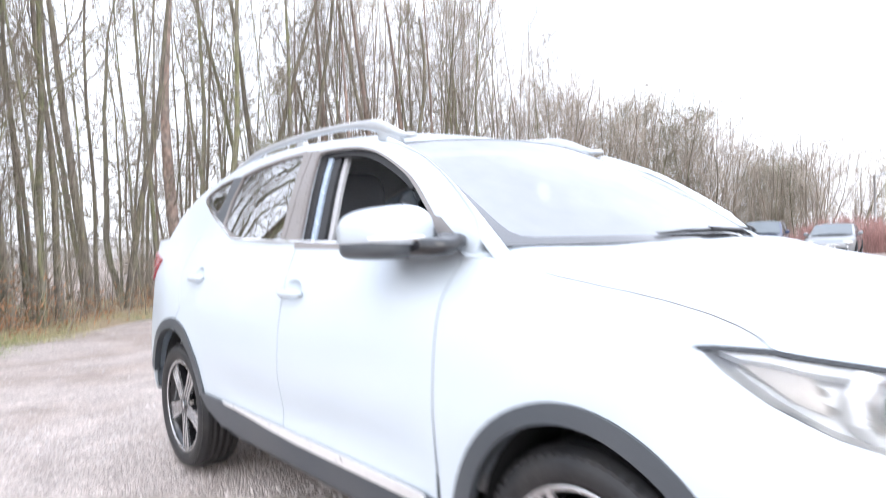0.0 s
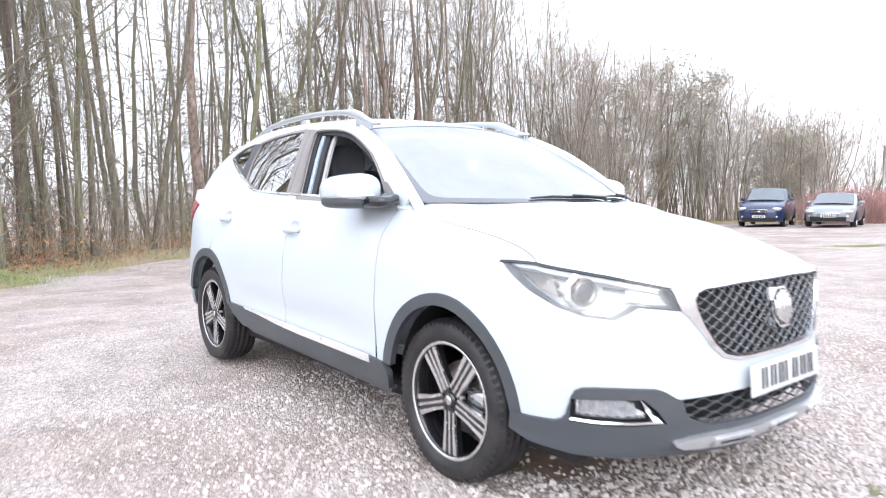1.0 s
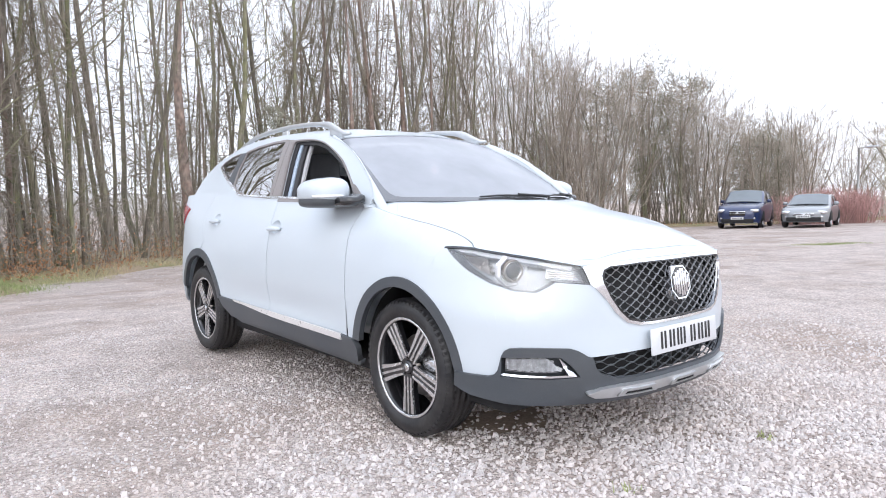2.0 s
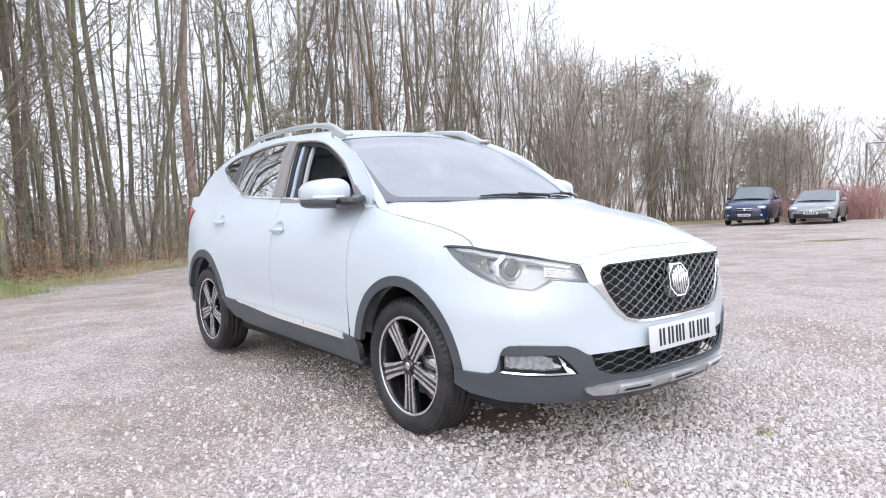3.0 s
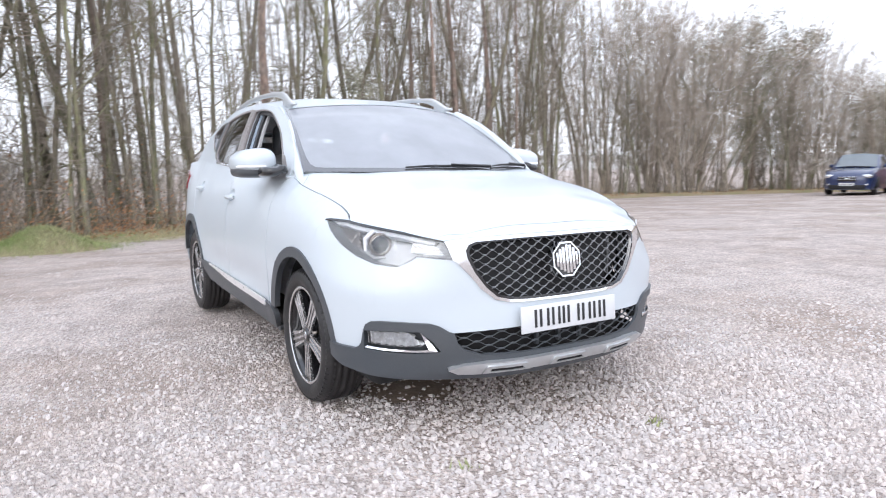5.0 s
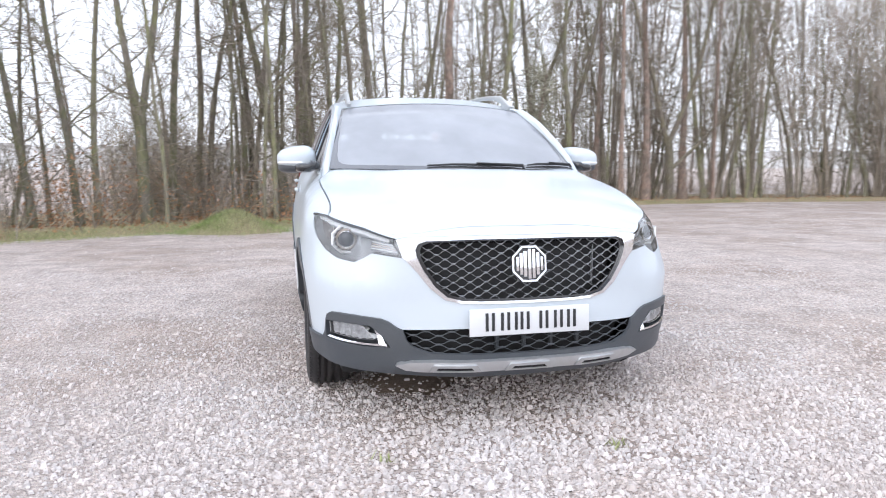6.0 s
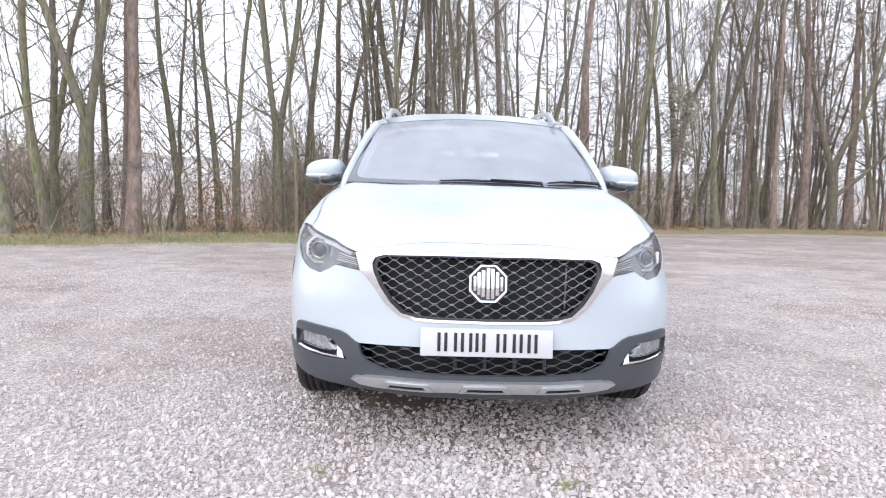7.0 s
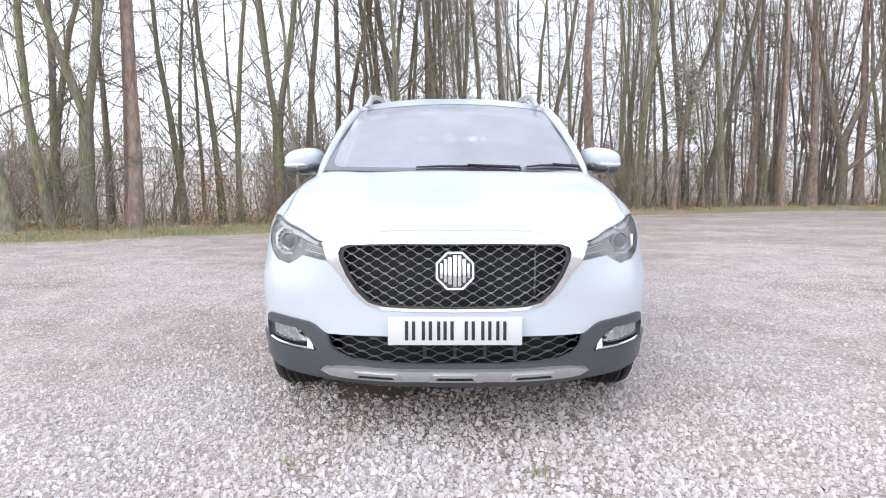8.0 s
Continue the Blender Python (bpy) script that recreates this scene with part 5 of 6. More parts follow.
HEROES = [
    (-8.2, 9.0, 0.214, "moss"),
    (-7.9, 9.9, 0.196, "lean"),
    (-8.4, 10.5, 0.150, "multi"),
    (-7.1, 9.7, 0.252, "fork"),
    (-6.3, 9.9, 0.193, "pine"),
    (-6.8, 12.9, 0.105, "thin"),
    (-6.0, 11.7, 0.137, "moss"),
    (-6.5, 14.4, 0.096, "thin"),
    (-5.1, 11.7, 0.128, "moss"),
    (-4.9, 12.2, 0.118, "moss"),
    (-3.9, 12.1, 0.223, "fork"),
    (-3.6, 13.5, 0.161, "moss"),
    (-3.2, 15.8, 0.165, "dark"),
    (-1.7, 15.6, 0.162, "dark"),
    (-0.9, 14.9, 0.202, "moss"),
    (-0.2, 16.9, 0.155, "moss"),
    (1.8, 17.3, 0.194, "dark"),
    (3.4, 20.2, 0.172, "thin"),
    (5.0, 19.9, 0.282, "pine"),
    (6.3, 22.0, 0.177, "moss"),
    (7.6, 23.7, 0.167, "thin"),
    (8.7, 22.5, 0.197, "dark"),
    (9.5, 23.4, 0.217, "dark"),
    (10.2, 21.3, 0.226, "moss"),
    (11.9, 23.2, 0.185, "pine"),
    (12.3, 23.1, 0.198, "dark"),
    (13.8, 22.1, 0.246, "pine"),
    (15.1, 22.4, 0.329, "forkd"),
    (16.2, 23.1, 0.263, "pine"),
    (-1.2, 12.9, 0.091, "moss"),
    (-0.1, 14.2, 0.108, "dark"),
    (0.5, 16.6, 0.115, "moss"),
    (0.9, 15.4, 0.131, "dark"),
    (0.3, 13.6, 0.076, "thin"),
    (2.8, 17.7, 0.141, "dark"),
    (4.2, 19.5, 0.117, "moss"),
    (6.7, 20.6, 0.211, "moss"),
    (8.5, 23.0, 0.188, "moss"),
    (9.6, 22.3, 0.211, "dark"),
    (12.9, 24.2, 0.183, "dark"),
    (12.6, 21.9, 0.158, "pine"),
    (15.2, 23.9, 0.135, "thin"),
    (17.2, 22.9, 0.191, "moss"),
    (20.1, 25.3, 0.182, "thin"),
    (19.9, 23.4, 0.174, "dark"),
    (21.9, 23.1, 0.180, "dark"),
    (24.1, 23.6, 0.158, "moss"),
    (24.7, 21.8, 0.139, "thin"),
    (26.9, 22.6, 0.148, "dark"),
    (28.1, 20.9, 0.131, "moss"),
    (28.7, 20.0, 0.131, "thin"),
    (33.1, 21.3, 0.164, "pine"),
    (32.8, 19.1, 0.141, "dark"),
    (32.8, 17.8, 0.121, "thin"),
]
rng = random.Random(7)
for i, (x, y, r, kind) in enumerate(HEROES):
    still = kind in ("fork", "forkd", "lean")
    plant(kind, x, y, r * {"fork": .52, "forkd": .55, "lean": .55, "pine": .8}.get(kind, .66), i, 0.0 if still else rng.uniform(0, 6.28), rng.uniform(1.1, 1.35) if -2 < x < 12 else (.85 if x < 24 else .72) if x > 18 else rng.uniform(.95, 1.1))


def skyline(bearing):
    """Height of the tree tops by bearing from where the clip rests: the wood sinks towards the parked cars."""
    return line(bearing, (36, 18), (44, 16.2), (47.5, 13.0), (49, 11.6), (50.5, 10.6), (57, 9.5), (60, 8.4), (64, 7.3), (70, 6.4), (90, 6.0))


# the rest of the wood, thinning out to its back and lower towards the cars
count = 0
while count < 172:
    k = rng.randrange(16, len(VERGE) - 20) if count < 100 else rng.randrange(86, 114) if count < 122 else rng.randrange(68, 86) if count < 150 else rng.randrange(50, 65) if count < 156 else rng.randrange(76, 118)
    d = rng.uniform(1.4, 20 if count < 120 else 14) if rng.random() < .7 else rng.uniform(1.2, 7)
    x, y, z = bank(k, d)
    if math.hypot(x, y) < 8:
        continue
    far = math.degrees(math.atan2(x + 2.6, y + 2.5))
    if far < 4 and rng.random() < (.66 if d < 8 else .78) or far < -40 and rng.random() < .6 or 20 < far < 36 and rng.random() < .42:
        continue
    kind = rng.choice(["moss", "dark", "thin", "thin", "dark", "pine", "multi", "thin", "thin"]) if far < 47 else rng.choice(["thicket", "spread", "thicket", "multi", "thicket", "thin", "spread"])
    r = {"thin": rng.uniform(.03, .055), "thicket": rng.uniform(.02, .028), "spread": rng.uniform(.04, .055), "pine": rng.uniform(.07, .11), "multi": rng.uniform(.04, .07)}.get(kind, rng.uniform(.05, .09))
    grown = {"thin": 10.3, "thicket": 10.3}.get(kind, 12.8)
    tall = rng.uniform(1.0, 1.3) if far < 36 else rng.uniform(.84, 1.04) * skyline(far) / grown
    plant(kind, x, y, r, rng.randrange(50), rng.uniform(0, 6.28), tall * {"thin": 1.15, "thicket": 1.5}.get(kind, 1))
    count += 1

# bushy trees where the wood's edge turns towards the parked cars
for i in range(13):
    x, y, z = bank(77 + round(1.5 * i), rng.uniform(1.8, 5.5))
    far = math.degrees(math.atan2(x + 2.6, y + 2.5))
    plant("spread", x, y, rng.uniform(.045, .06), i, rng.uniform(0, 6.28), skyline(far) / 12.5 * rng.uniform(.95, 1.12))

for i in range(20):
    x, y, z = bank(rng.randrange(20, 84), rng.uniform(2.2, 13))
    root = plant("brush", x, y, rng.uniform(.018, .026), i, rng.uniform(0, 6.28), rng.uniform(.45, 1.0))
    root.name = "bare_shrub"
    tagged(root, category="shrub", group="shrubs under the trees")


def needle_clump(rng, n, size):
    """Bent sprays of needles, as many thin blades."""
    v, q = [], []
    for _ in range(n):
        a, e = rng.random() * 6.28, rng.uniform(-.4, 1.2)
        d = np.array([math.cos(a) * math.cos(e), math.sin(a) * math.cos(e), math.sin(e)])
        s = np.cross(d, rng.normal(0, 1, 3))
        s /= np.linalg.norm(s)
        o = rng.normal(0, size * .33, 3)
        ln, w = size * rng.uniform(.35, .7), size * .02
        v += [o - s * w, o + s * w, o + d * ln]
        q.append((len(v) - 3, len(v) - 2, len(v) - 1))
    return np.array(v), np.array(q)


def evergreen(x, y, height, crown_low, seed, label, spread_m=1.9, clumps=90):
    rng = np.random.default_rng(seed)
    root = thing("pine_tree", label, "tree", at=Matrix.Translation((x, y, floor_z(x, y) - .1)))
    trunk, limbs = Tubes(), Tubes()
    pts, rad = grow(rng, (0, 0, -.2), (rng.normal(0, .03), 0, 1), height, .05 + height * .012, .03, 14, .02, .01)
    trunk.add(pts, rad, 8)
    vs, fs, n = [], [], 0
    for k in range(clumps):
        t = crown_low + (1 - crown_low) * (k + rng.random()) / clumps
        p, d = on(pts, min(t, .98))
        a = rng.random() * 6.28
        shape = math.sin(math.pi * min(1, .25 + .75 * (1 - (t - crown_low) / (1 - crown_low)))) * .7 + .3
        ln = spread_m * shape * rng.uniform(.35, 1.0)
        lp, lr = grow(rng, p, (math.cos(a), math.sin(a), rng.uniform(.05, .5)), ln, .03, .008, 4, .12, .05)
        limbs.add(lp, lr, 4)
        for _ in range(2):
            v, q = needle_clump(rng, 34, rng.uniform(.5, .9))
            c = on(lp, rng.uniform(.6, 1))[0]
            vs.append(v + c)
            fs.append(q + n)
            n += len(v)
    for nm, me in (("trunk", trunk.mesh("trunk", BARK["pine"])), ("branch_canopy", limbs.mesh("branch_canopy", BARK["dark"]))):
        tagged(new(nm, me), kind="" if nm == "trunk" else "stuff").parent = root
    me = bpy.data.meshes.new("crown")
    me.from_pydata(np.concatenate(vs).tolist(), [], np.concatenate(fs).tolist())
    me.materials.append(NEEDLES)
    me.update()
    crown = tagged(new("crown", me), kind="stuff")
    crown.parent = root
    return root


for i, (x, y, h) in enumerate(((34.5, 22.5, 9.8), (36.5, 21.0, 9.0), (31.5, 23.5, 9.0), (41.5, 19.5, 5.8), (44.0, 18.5, 5.6))):
    evergreen(x, y, h, .22, 300 + i, "dull green pine standing behind the bare trees", 2.4, 110)
evergreen(7.6, 19.2, 5.0, .55, 320, "young pine with a small grey-green crown", .8, 16)


def scatter(name, n, seed, place_fn, mat, label, category="undergrowth"):
    """Thin stems in great number, as one mesh."""
    rng = np.random.default_rng(seed)
    t = Tubes()
    for _ in range(n):
        place_fn(rng, t)
    return tagged(new(name, t.mesh(name, mat)), label, category, kind="stuff")


def brush_at(rng, t, k_range, depth, tall, lean=.5, r=.004):
    k = int(rng.integers(*k_range))
    x, y, z = bank(k, float(rng.uniform(*depth)))
    x, y = x + rng.normal(0, .3), y + rng.normal(0, .3)
    if behind(x, y) < .3:
        return
    z = floor_z(x, y)
    h = float(rng.uniform(*tall))
    p, rr = grow(rng, (x, y, z - .03), (rng.normal(0, lean), rng.normal(0, lean), 1), h, r * rng.uniform(.8, 1.7), r * .5, 4, .22, -.04)
    t.add(p, rr, 3)
    for _ in range(3):
        q, d = on(p, rng.uniform(.3, 1))
        c = d / (np.linalg.norm(d) + 1e-9) + rng.normal(0, .6, 3)
        tp, tr = grow(rng, q, c, h * rng.uniform(.2, .5), r * .8, r * .4, 2, .2)
        t.add(tp, tr, 3)


scatter("undergrowth", 1900, 41, lambda r, t: brush_at(r, t, (16, 120), (.8, 13), (.5, 2.4), .4, .008), BARK["twig"], "tangled bare undergrowth of brambles and saplings")
scatter("saplings", 1100, 43, lambda r, t: brush_at(r, t, (16, 84), (1.2, 14), (1.5, 4.5), .13, .009), BARK["twig"], "thin bare saplings standing close together in the wood")


def far_twigs(rng, t):
    """One whippy stem of the wood's edge behind the parked cars; its pale colour stands for haze."""
    x, y, z = bank(int(rng.integers(86, 124)), float(rng.uniform(2.5, 13)))
    h = skyline(math.degrees(math.atan2(x + 2.6, y + 2.5))) * rng.uniform(.35, 1.0)
    p, r = grow(rng, (x, y, floor_z(x, y) - .05), (rng.normal(0, .12), rng.normal(0, .12), 1), h, .022, .006, 5, .07, .01)
    t.add(p, r, 3)
    for _ in range(8):
        q, d = on(p, rng.uniform(.25, 1))
        tp, tr = grow(rng, q, d / (np.linalg.norm(d) + 1e-9) + rng.normal(0, .42, 3), h * rng.uniform(.1, .26), .010, .004, 3, .16, .03)
        t.add(tp, tr, 3)


scatter("far_wood_twigs", 420, 44, far_twigs, BARK["pale"], "thicket of brown twigs behind the parked cars, paled to stand for haze", "thicket")
scatter("dead_stems", 1500, 42, lambda r, t: brush_at(r, t, (16, 122), (.5, 6), (.25, 1.0), .6, .004), STRAW, "pale dead bracken and grass stems")


def leaves(name, n, seed, centre_fn, size, mat, label, category):
    """Small folded leaves in great number, as one mesh."""
    rng = np.random.default_rng(seed)
    v, f = [], []
    while len(f) < n * 2:
        c = centre_fn(rng)
        if c is None:
            continue
        a = rng.normal(0, 1, 3)
        a /= np.linalg.norm(a)
        b = np.cross(a, rng.normal(0, 1, 3))
        b /= np.linalg.norm(b)
        s = size * rng.uniform(.6, 1.4)
        i = len(v)
        nrm = np.cross(a, b) * s * .25
        v += [c - a * s, c + b * s * .45 + nrm, c + a * s, c - b * s * .45 + nrm]
        f += [(i, i + 1, i + 2), (i, i + 2, i + 3)]
    me = bpy.data.meshes.new(name)
    me.from_pydata([tuple(p) for p in v], [], f)
    me.materials.append(mat)
    me.update()
    return tagged(new(name, me), label, category, kind="stuff")


RUSSET_AT = [(-3.2, 12.0, .9, 1.0), (-2.0, 12.4, .9, .9), (-.6, 12.9, .9, .9), (.4, 13.5, .8, .8), (-4.4, 11.6, .7, 1.2), (-5.4, 11.4, .8, 1.5), (-5.0, 11.8, .6, 1.2), (-5.4, 11.2, .5, 1.4), (-.6, 13.0, .7, .7), (1.5, 15.2, .9, .6), (8.5, 20.8, .8, .5), (-11.5, 8.0, .8, .5), (3.4, 17.4, .7, .5)]


def russet_spot(rng):
    x, y, r, h = RUSSET_AT[int(rng.integers(len(RUSSET_AT)))]
    x, y = x + rng.normal(0, r * .5), y + rng.normal(0, r * .5)
    return np.array([x, y, floor_z(x, y) + abs(rng.normal(0, h * .6))])


leaves("russet_leaves", 3600, 51, russet_spot, .034, RUSSET, "dry russet beech leaves clinging to saplings", "leaves")


def litter_spot(rng):
    x, y, z = bank(int(rng.integers(16, 122)), float(rng.uniform(.5, 6)))
    x, y = x + rng.normal(0, .2), y + rng.normal(0, .2)
    return np.array([x, y, floor_z(x, y) + .015]) if behind(x, y) > .45 else None


leaves("fallen_leaves", 7000, 52, litter_spot, .045, RUSSET, "fallen brown leaves on the wood's floor", "leaves")


def blades(name, n, seed, spot, tall, mat, label):
    rng = np.random.default_rng(seed)
    v, f = [], []
    while len(f) < n:
        c = spot(rng)
        if c is None:
            continue
        a = rng.random() * 6.28
        w = .004 * rng.uniform(.7, 1.6)
        h = tall * rng.uniform(.4, 1.2)
        bend = rng.normal(0, h * .45, 2)
        i = len(v)
        v += [(c[0] - math.cos(a) * w, c[1] - math.sin(a) * w, c[2]), (c[0] + math.cos(a) * w, c[1] + math.sin(a) * w, c[2]), (c[0] + bend[0], c[1] + bend[1], c[2] + h)]
        f.append((i, i + 1, i + 2))
    me = bpy.data.meshes.new(name)
    me.from_pydata(v, [], f)
    me.materials.append(mat)
    me.update()
    return tagged(new(name, me), label, "grass", kind="stuff")


def verge_spot(lo, hi, deep):
    def spot(rng):
        x, y, z = bank(int(rng.integers(lo, hi)), float(abs(rng.normal(.25, deep))))
        x, y = x + rng.normal(0, .25), y + rng.normal(0, .25)
        return (x, y, floor_z(x, y) - .01) if noise.noise((x * .9, y * .9, 3)) > -.25 else None
    return spot


blades("verge_grass", 26000, 61, verge_spot(14, 52, .35), .06, GRASS, "green winter grass along the edge of the gravel")
STRAWGRASS = material("straw_grass", (.40, .35, .20), .85, grain=.2, scale=20, random_tint=.35)
blades("straw_grass", 22000, 62, verge_spot(24, 124, .6), .10, STRAWGRASS, "pale dead grass along the far edge of the gravel")


def mound_z(x, y):
    return .42 * math.exp(-(((x + 2.0) / .65) ** 2 + ((y - 10.5) / .5) ** 2))


def mound_spot(rng):
    x, y = -2.0 + rng.normal(0, .55), 10.5 + rng.normal(0, .4)
    return (x, y, floor_z(x, y) + mound_z(x, y) - .02)


mound = sheet("grass_mound", list(np.linspace(-4.3, .1, 23)), list(np.linspace(9.2, 12.0, 19)), lambda x, y: floor_z(x, y) + mound_z(x, y) - .03, LITTER)
tagged(mound, "low mound of earth overgrown with grass", "mound")
blades("mound_grass", 6000, 63, mound_spot, .10, GRASS, "thick green grass on the low mound")


def patch_spot(rng):
    a, b = rng.normal(0, .42), rng.normal(0, .16)
    x, y = 14.5 + .78 * a + .62 * b, 4.0 - .62 * a + .78 * b
    return (x, y, ground_z(x, y))


blades("grass_patch", 1500, 64, patch_spot, .035, GRASS, "thin patch of green grass growing through the gravel")
for i, (x, y) in enumerate(((.297, -1.127), (-.62, -1.05))):
    blades("weed_tuft", 26 if i == 0 else 12, 65 + i, lambda rng: (x + rng.normal(0, .022), y + rng.normal(0, .022), .006), .03, GRASS, "small green weed tuft among the stones")

# ---- parked cars, bush and lamp post across the car park ----
def far_car(name, label, at, paint, L, W, H, bonnet_h, nose, screen_base, roof_front, roof_back, tail_y, hub_r, axles, grille):
    """A parked car: nose at -y, built round its front axle."""
    c = thing(name, label, "car", "cars parked by the wood", at)
    hw = W / 2
    front = -nose
    back = L - nose
    low = .24

    def waist(y):
        return line(y, (front, bonnet_h * .70), (front + .12, bonnet_h * .80), (front + .4, bonnet_h * .90), (screen_base, bonnet_h), (roof_back, bonnet_h + .04), (back, bonnet_h - .02))

    def half(y, z):
        taper = line(y, (front, .62), (front + .08, .78), (front + .3, .93), (front + .7, 1), (back - .6, 1), (back - .12, .88), (back, .74))
        shape = line(z, (low, .95), (.45, 1), (.75, 1), (bonnet_h, .93))
        return hw * taper * shape

    ys = list(np.linspace(front, back, 34))
    bm = bmesh.new()
    rings = []
    for y in ys:
        top = waist(y)
        prof = [(half(y, z), z) for z in np.linspace(low, top, 8)]
        prof += [(half(y, top) * k, top + (.035 if y < screen_base else .02) * (1 - k * k)) for k in (.8, .5, .2, 0)]
        full = prof + [(-x, z) for x, z in reversed(prof[:-1])]
        rings.append([bm.verts.new((x, y, z)) for x, z in full])
    for a, b in zip(rings, rings[1:]):
        for i in range(len(a) - 1):
            bm.faces.new((a[i], b[i], b[i + 1], a[i + 1]))
    bm.faces.new(rings[0][::-1])
    bm.faces.new(rings[-1])
    bmesh.ops.recalc_face_normals(bm, faces=bm.faces[:])
    part("body", bm, paint, c)
    # cabin: roof shell and glass
    tw = hw * .74

    def cab(y, t, out=0.0):
        """Point on the cabin's flank: t 0 at the waist, 1 at the roof edge."""
        zb, zt = waist(y) - .01, line(y, (screen_base, waist(screen_base)), (roof_front, H - .07), ((roof_front + roof_back) / 2, H - .04), (roof_back, H - .10), (tail_y, waist(tail_y) + .05))
        return (hw * .93 + (tw - hw * .93) * t * (zt - zb) / (H - bonnet_h) + out, y, zb + (zt - zb) * t)

    bm = bmesh.new()
    rows = []
    for y in np.linspace(screen_base, tail_y, 26):
        e = cab(y, 1)
        crown = .05 * smooth(screen_base, roof_front, y)
        right = [cab(y, t) for t in (0, .35, .7, 1)] + [(e[0] * k, y - (.10 * (1 - k) if y < roof_front else 0), e[2] + crown * (1 - k * k)) for k in (.75, .4, 0)]
        full = right + [(-x, yy, z) for x, yy, z in reversed(right[:-1])]
        rows.append([bm.verts.new(p) for p in full])
    for a, b in zip(rows, rows[1:]):
        for i in range(len(a) - 1):
            bm.faces.new((a[i], b[i], b[i + 1], a[i + 1]))
    bmesh.ops.recalc_face_normals(bm, faces=bm.faces[:])
    part("cabin", bm, paint, c)
    zb = waist(screen_base)

    def ws(u, v):
        y = screen_base + .05 + (roof_front - screen_base - .08) * v - .10 * (1 - u * u) * (1 - v * .3)
        x = (hw * .86 + (tw - hw * .86) * v) * .95 * u
        return (x, y - .035, zb + (H - .06 - zb) * v + .03 + .045 * (1 - u * u))

    part("windscreen", panel([(-1, .02), (0, .02), (1, .02), (1, .97), (0, .97), (-1, .97)], ws, step=.25, centre=(0, 2, .5), flange=.01), FARGLASS, c, "windscreen reflecting the sky")
    for sd in (-1, 1):
        for y0, y1 in ((screen_base + .62, (roof_front + roof_back) / 2 - .05), ((roof_front + roof_back) / 2 + .02, roof_back + .1)):
            part("side_window", panel([(y0, .12), (y1, .12), (y1 - .06, .86), (max(y0 + .1, roof_front - .05), .86)], lambda y, t: tuple(v * (sd if i == 0 else 1) for i, v in enumerate(cab(y, t, .008))), step=.3, centre=(0, 1.5, .8), flange=.005), PRIVACY, c)
        lamp = part("headlamp", superblob((.21, .16, .085), (sd * hw * .70, front + .17, bonnet_h * .71), 2.6, 18, 12), LAMPGREY, c, "clear headlamp")
        part("fog_lamp", superblob((.07, .05, .05), (sd * hw * .70, front + .10, .46), 2.5, 12, 8), LAMPGREY, c)
        m = part("door_mirror", superblob((.10, .07, .075), (sd * (hw + .06), screen_base + .55, bonnet_h + .09), 3, 14, 10), paint, c)
        part("mirror_arm", box((.1, .05, .04), (sd * (hw - .03), screen_base + .56, bonnet_h + .03), .01), PLASTIC, m)
        for y in axles:
            w = new("wheel")
            w.parent = c
            w.matrix_basis = pose(sd * (hw - .11), y, hub_r, 0, 0, 0 if sd < 0 else 180)
            part("tyre", lathe([(-.1, hub_r * .66), (-.105, hub_r * .85), (-.09, hub_r * .97), (0, hub_r), (.09, hub_r * .97), (.1, hub_r * .66)], 32), RUBBER, w)
            part("rim", lathe([(-.06, 0), (-.07, hub_r * .12), (-.06, hub_r * .2), (-.05, hub_r * .5), (-.09, hub_r * .64), (-.102, hub_r * .68)], 30), ALLOY, w)
            for k in range(5):
                part("spoke", box((.02, hub_r * .5, .06), (-.085, hub_r * .38, 0), .006, Matrix()), ALLOY, w).matrix_basis = Matrix.Rotation(radians(72 * k), 4, "X")
            part("wheel_arch", slab([(0, 0)] + [((hub_r + .06) * math.cos(a), (hub_r + .06) * math.sin(a)) for a in np.linspace(-.15, math.pi + .15, 20)], 0, .14), DARK, c).matrix_basis = pose(sd * hw + (.004 if sd > 0 else .136), y, hub_r, 0, 0, 90)
    part("grille", box((W * grille[0], .05, grille[1]), (0, front - .008, bonnet_h * .60), .02), GLOSS_BLACK, c)
    part("grille_strip", box((W * grille[0] * 1.05, .05, .02), (0, front - .016, bonnet_h * .60 + grille[1] * .55), .006), CHROME, c)
    part("grille_strip", box((W * grille[0] * .98, .05, .014), (0, front - .016, bonnet_h * .60), .004), SATIN, c)
    part("badge", superblob((.06, .02, .035), (0, front - .03, bonnet_h * .62), 2), CHROME, c)
    part("lower_intake", box((W * .70, .08, .17), (0, front + .0, .36), .03), DARK, c)
    part("bumper_lip", box((W * .84, .14, .05), (0, front + .06, .27), .02), PLASTIC, c)
    p = part("number_plate", box((.52, .012, .11), (0, front - .035, .47), .003), PLATE, c)
    for x in (-.18, -.12, -.06, 0, .07, .13, .19):
        part("plate_bar", box((.035, .004, .07), (x, front - .042, .47), .001), INK, p)
    part("wiper", tube([(-.45, screen_base - .08, zb + .045), (.05, screen_base - .11, zb + .06)], .012, 6), INK, c)
    part("wiper", tube([(.1, screen_base - .11, zb + .06), (.55, screen_base - .06, zb + .045)], .012, 6), INK, c)
    return c


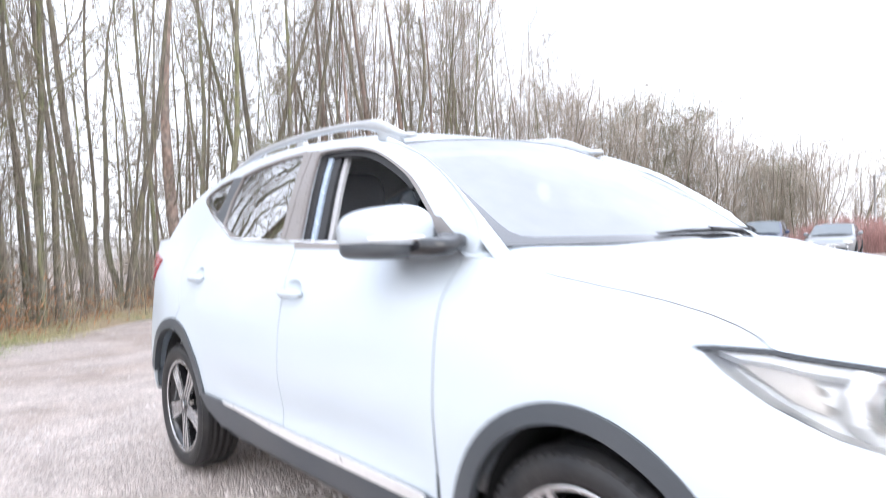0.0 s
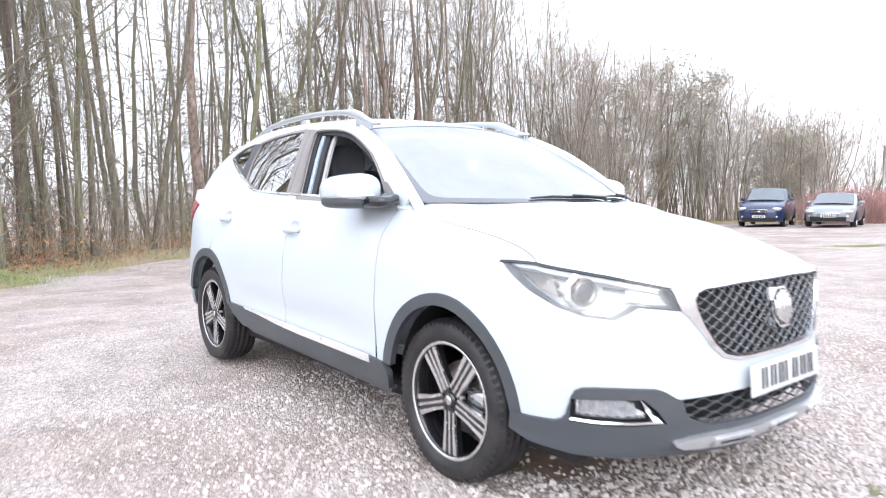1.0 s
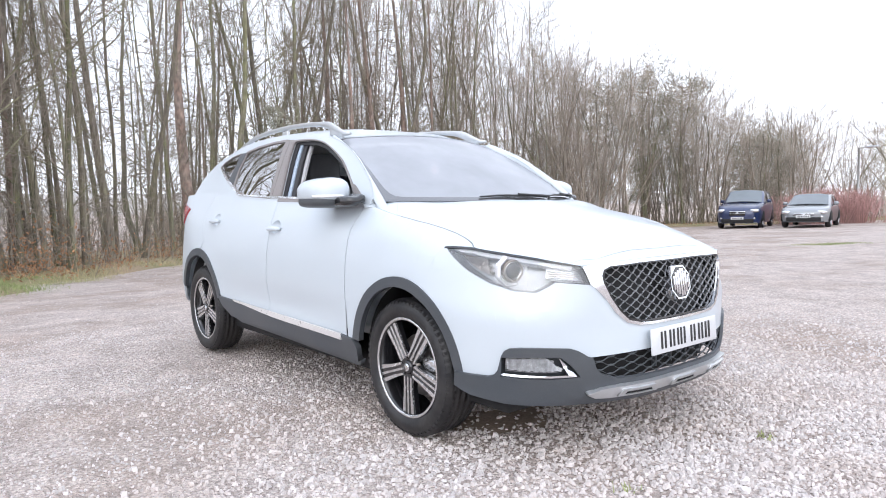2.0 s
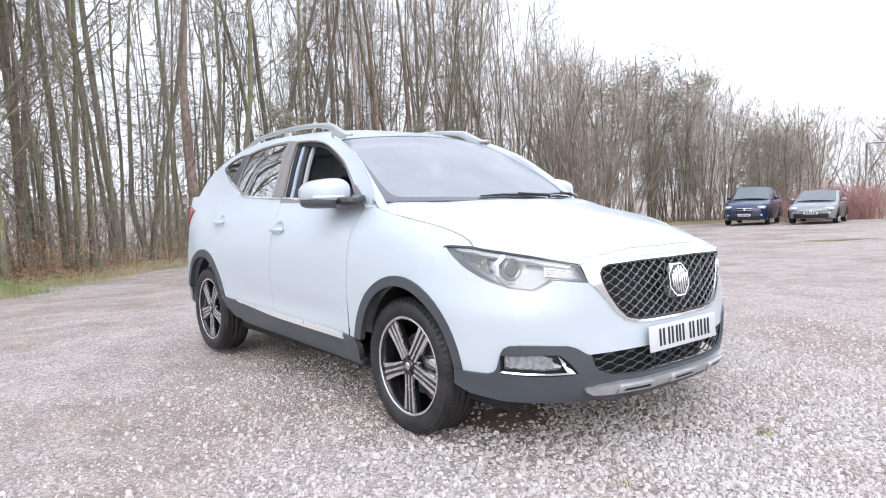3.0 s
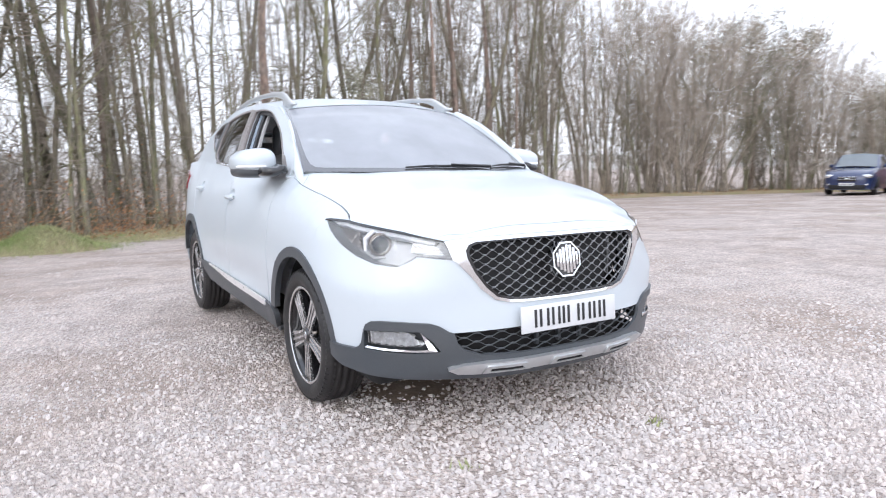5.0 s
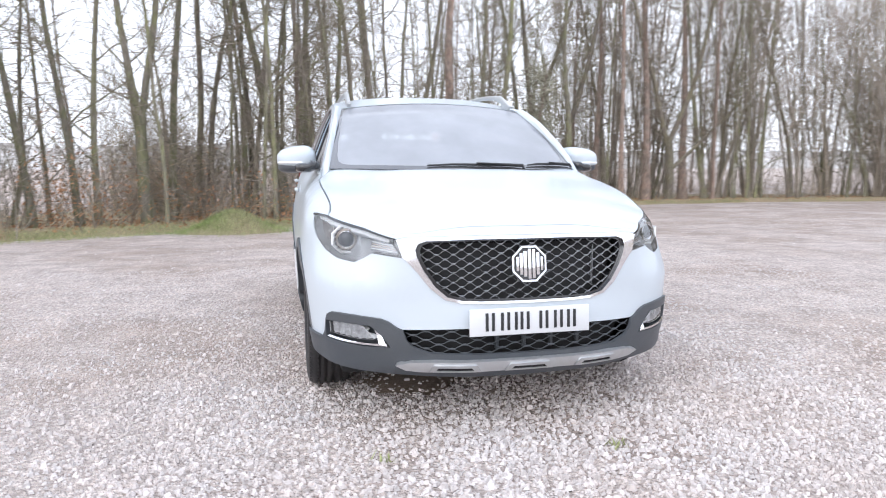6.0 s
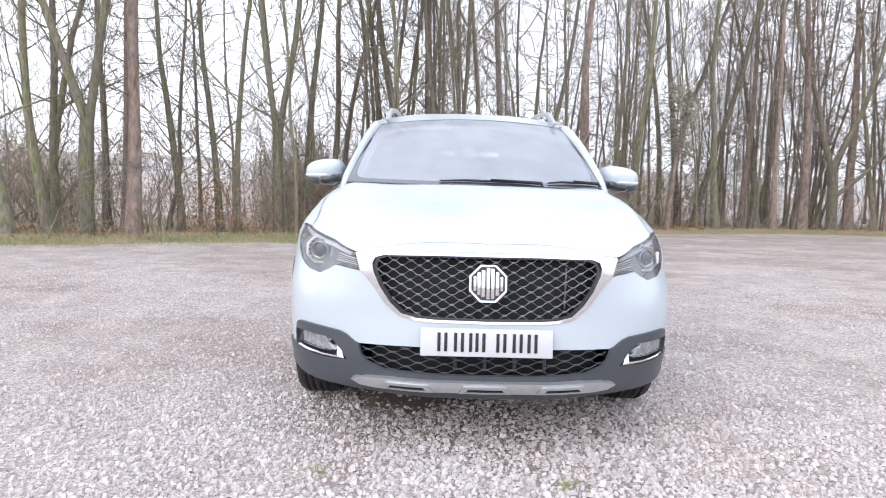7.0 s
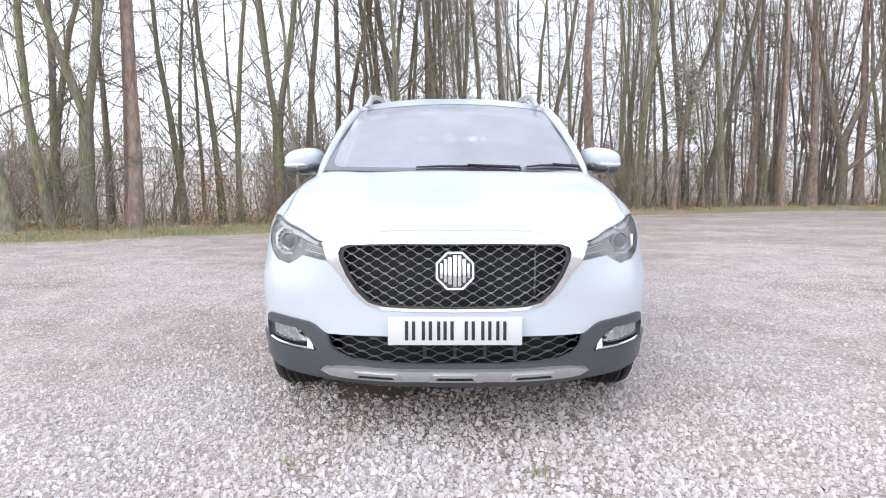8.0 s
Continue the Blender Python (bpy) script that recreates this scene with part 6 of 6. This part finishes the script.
FARGLASS = material("far_car_glass", (.13, .15, .165), .08, coat=0.2, spec=.6, grain=.05, scale=3)
far_car("blue_suv", "dark blue family SUV parked facing the gravel", pose(27.1, 12.4, ground_z(27.1, 12.4), 0, 0, -73), BLUE, 4.66, 1.89, 1.73, 1.12, .92, .55, 1.42, 3.0, 3.55, .36, (0, 2.70), (.34, .17))
far_car("grey_coupe", "grey metallic hatchback coupe parked beside the blue car", pose(26.8, 9.45, ground_z(26.8, 9.45), 0, 0, -76), SILVERPAINT, 4.25, 1.81, 1.40, .90, .87, .40, 1.35, 2.5, 3.25, .33, (0, 2.578), (.42, .06))


def red_bush(x, y, r, h, seed):
    rng = np.random.default_rng(seed)
    t = Tubes()
    for _ in range(330):
        a, d = rng.random() * 6.28, abs(rng.normal(0, r * .45))
        p, rr = grow(rng, (x + math.cos(a) * d, y + math.sin(a) * d, ground_z(x, y) - .05), (math.cos(a) * .5 * d / r, math.sin(a) * .5 * d / r, 1), h * rng.uniform(.55, 1.05), .011, .005, 4, .10, .02)
        t.add(p, rr, 3)
        for _ in range(3):
            q, dd = on(p, rng.uniform(.35, .95))
            tp, tr = grow(rng, q, dd / np.linalg.norm(dd) + rng.normal(0, .4, 3), h * rng.uniform(.15, .35), .007, .004, 2, .15)
            t.add(tp, tr, 3)
    return tagged(new("red_twig_bush", t.mesh("stems", REDTWIG)), "leafless bush of dense reddish twigs behind the cars", "bush")


for i, (x, y, r, h) in enumerate(((31.6, 11.9, 1.3, 1.5), (31.9, 10.6, 1.4, 1.75), (32.1, 9.3, 1.3, 1.6))):
    red_bush(x, y, r, h, 400 + i)

post = thing("lamp_post", "grey steel lamp post at the edge of the car park", "lamp post", at=pose(35.2, 10.4, ground_z(35.2, 10.4)))
part("post", tube([(0, 0, -.1), (0, 0, 1.2), (0, 0, 1.25), (0, 0, 3.7)], [.085, .085, .06, .05], 12), SATIN, post)
part("arm", tube([(0, 0, 3.6), (0, -.08, 3.68), (.05, -.35, 3.72)], .03, 8), SATIN, post)
part("lamp_head", superblob((.09, .32, .06), (.05, -.55, 3.72), 3), LAMPGREY, post)

# rising ground and woods far behind the trees, haze put into the pale colour
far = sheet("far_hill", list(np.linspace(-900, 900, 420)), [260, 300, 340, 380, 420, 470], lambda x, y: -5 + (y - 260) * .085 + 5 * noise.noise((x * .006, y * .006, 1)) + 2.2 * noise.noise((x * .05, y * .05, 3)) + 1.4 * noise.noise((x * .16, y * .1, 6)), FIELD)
tagged(far, "hillside far behind the wood, haze painted into its pale colour", "hill", kind="structure")

# ---- loose stones ----
def stone_shape(seed):
    """A crushed stone: a five-cornered foot and a smaller, tilted top; half-width about 1."""
    rng = np.random.default_rng(seed)
    ang = np.sort((np.arange(5) + rng.uniform(-.36, .36, 5)) * 2 * np.pi / 5)
    wide, high, tip = rng.uniform(.55, .95), rng.uniform(.4, .75), rng.normal(0, .22, 2)
    foot = [(math.cos(t) * r, math.sin(t) * r * wide, -.3) for t, r in zip(ang, rng.uniform(.8, 1.2, 5))]
    head = [(math.cos(t + .3) * r, math.sin(t + .3) * r * wide, high + math.cos(t) * r * tip[0] + math.sin(t) * r * tip[1]) for t, r in zip(ang, rng.uniform(.45, .85, 5))]
    return np.array(foot + head)


SIDES = np.array([(i, (i + 1) % 5, 5 + (i + 1) % 5, 5 + i) for i in range(5)])
CAP = np.array([5, 6, 7, 8, 9])
SHAPES = [stone_shape(900 + k) for k in range(24)]


def earth(x, y):
    """Bare trodden earth shows here: few stones."""
    return max(math.exp(-(((x + .38) / .27) ** 2 + ((y + .14) / .2) ** 2)), (.35) * smooth(.12, .42, noise.noise((x * .55, y * .55, 9))))


def lay_stones(n, seed, x0, x1, y0, y1, r0, r1, thin=lambda x, y: 1.0):
    rng = np.random.default_rng(seed)
    xs, ys, out = rng.uniform(x0, x1, n), rng.uniform(y0, y1, n), []
    for x, y in zip(xs, ys):
        if rng.random() < earth(x, y) or rng.random() > thin(x, y):
            continue
        r = float(r0 + (r1 - r0) * rng.random() ** 1.4) * (1 + .4 * (rng.random() < .12))
        out.append((x, y, r))
    return out


def stone_mesh(name, stones, seed, label):
    rng = np.random.default_rng(seed)
    v, f = [], []
    for k, (x, y, r) in enumerate(stones):
        q = SHAPES[int(rng.integers(24))] * r
        a, b = rng.random() * 6.28, rng.normal(0, .22)
        ca, sa, cb, sb = math.cos(a), math.sin(a), math.cos(b), math.sin(b)
        m = np.array([[ca, -sa * cb, sa * sb], [sa, ca * cb, -ca * sb], [0, sb, cb]])
        v.append(q @ m.T + (x, y, ground_z(x, y) + r * rng.uniform(.1, .4)))
        f += (SIDES + 10 * k).tolist()
        f.append((CAP + 10 * k).tolist())
    me = bpy.data.meshes.new(name)
    me.from_pydata(np.concatenate(v).tolist(), [], f)
    me.polygons.foreach_set("use_smooth", [False] * len(f))
    me.materials.append(STONE)
    me.update()
    return tagged(new(name, me), label, "gravel", kind="stuff")


def near_car(x, y):
    """The loose stones thin out unevenly away from the front of the car."""
    w = .6 * noise.noise((x * .8, y * .8, 4)) + .35 * noise.noise((x * 2.6, y * 2.6, 5))
    return (1 - .85 * smooth(-.5, .9, y + w)) * (.12 + .88 * smooth(-2.5, -.9, x + w)) * (1 - .8 * smooth(1.3, 2.9, x + w))


stone_mesh("gravel_stones", lay_stones(76000, 71, -3.4, 3.4, -2.5, 2.0, .0065, .0148, near_car), 81, "pale crushed stones lying loose in front of the car")
stone_mesh("gravel_stones", lay_stones(40000, 72, -5.0, 4.6, -2.5, 4.5, .0045, .0085), 82, "smaller pale stones trodden into the gravel")
stone_mesh("gravel_stones", lay_stones(5000, 73, -7, 14, 3, 13, .006, .013), 83, "scattered stones towards the wood")
STONE_MESHES = []
for k in range(8):
    me = bpy.data.meshes.new("stone")
    me.from_pydata(SHAPES[k].tolist(), [], SIDES.tolist() + [CAP.tolist()])
    me.polygons.foreach_set("use_smooth", [False] * 6)
    me.materials.append(STONE)
    me.update()
    STONE_MESHES.append(me)
rng = random.Random(17)
for k in range(300):
    x, y = rng.uniform(-1.6, 1.4), rng.uniform(-2.35, -1.0)
    r = rng.uniform(.012, .021)
    ob = new("stone", STONE_MESHES[k % 8])
    ob.parent = ground
    ob.matrix_basis = Matrix.Translation((x, y, ground_z(x, y) + r * .3)) @ Matrix.Rotation(rng.uniform(0, 6.28), 4, "Z") @ Matrix.Rotation(rng.gauss(0, .25), 4, "X") @ Matrix.Diagonal((r, r, r * .9, 1))
SOIL = material("bare_brown_soil", (.27, .20, .155), .95, grain=.25, scale=45, bump=.4, colour2=(.32, .25, .2), blotch=6, amount=.7)
soil = panel([((.27 + .05 * math.sin(3 * a + 1) + .03 * math.sin(7 * a)) * math.cos(a) - .38, (.19 + .04 * math.sin(4 * a)) * math.sin(a) - .14) for a in np.linspace(0, 2 * math.pi, 40)[:-1]], lambda x, y: (x, y, ground_z(x, y) + .004), step=.05, centre=(0, 0, -5), flange=.0)
tagged(part("bare_earth", soil, SOIL), "bare brown earth scraped free of stones", "soil", kind="structure")
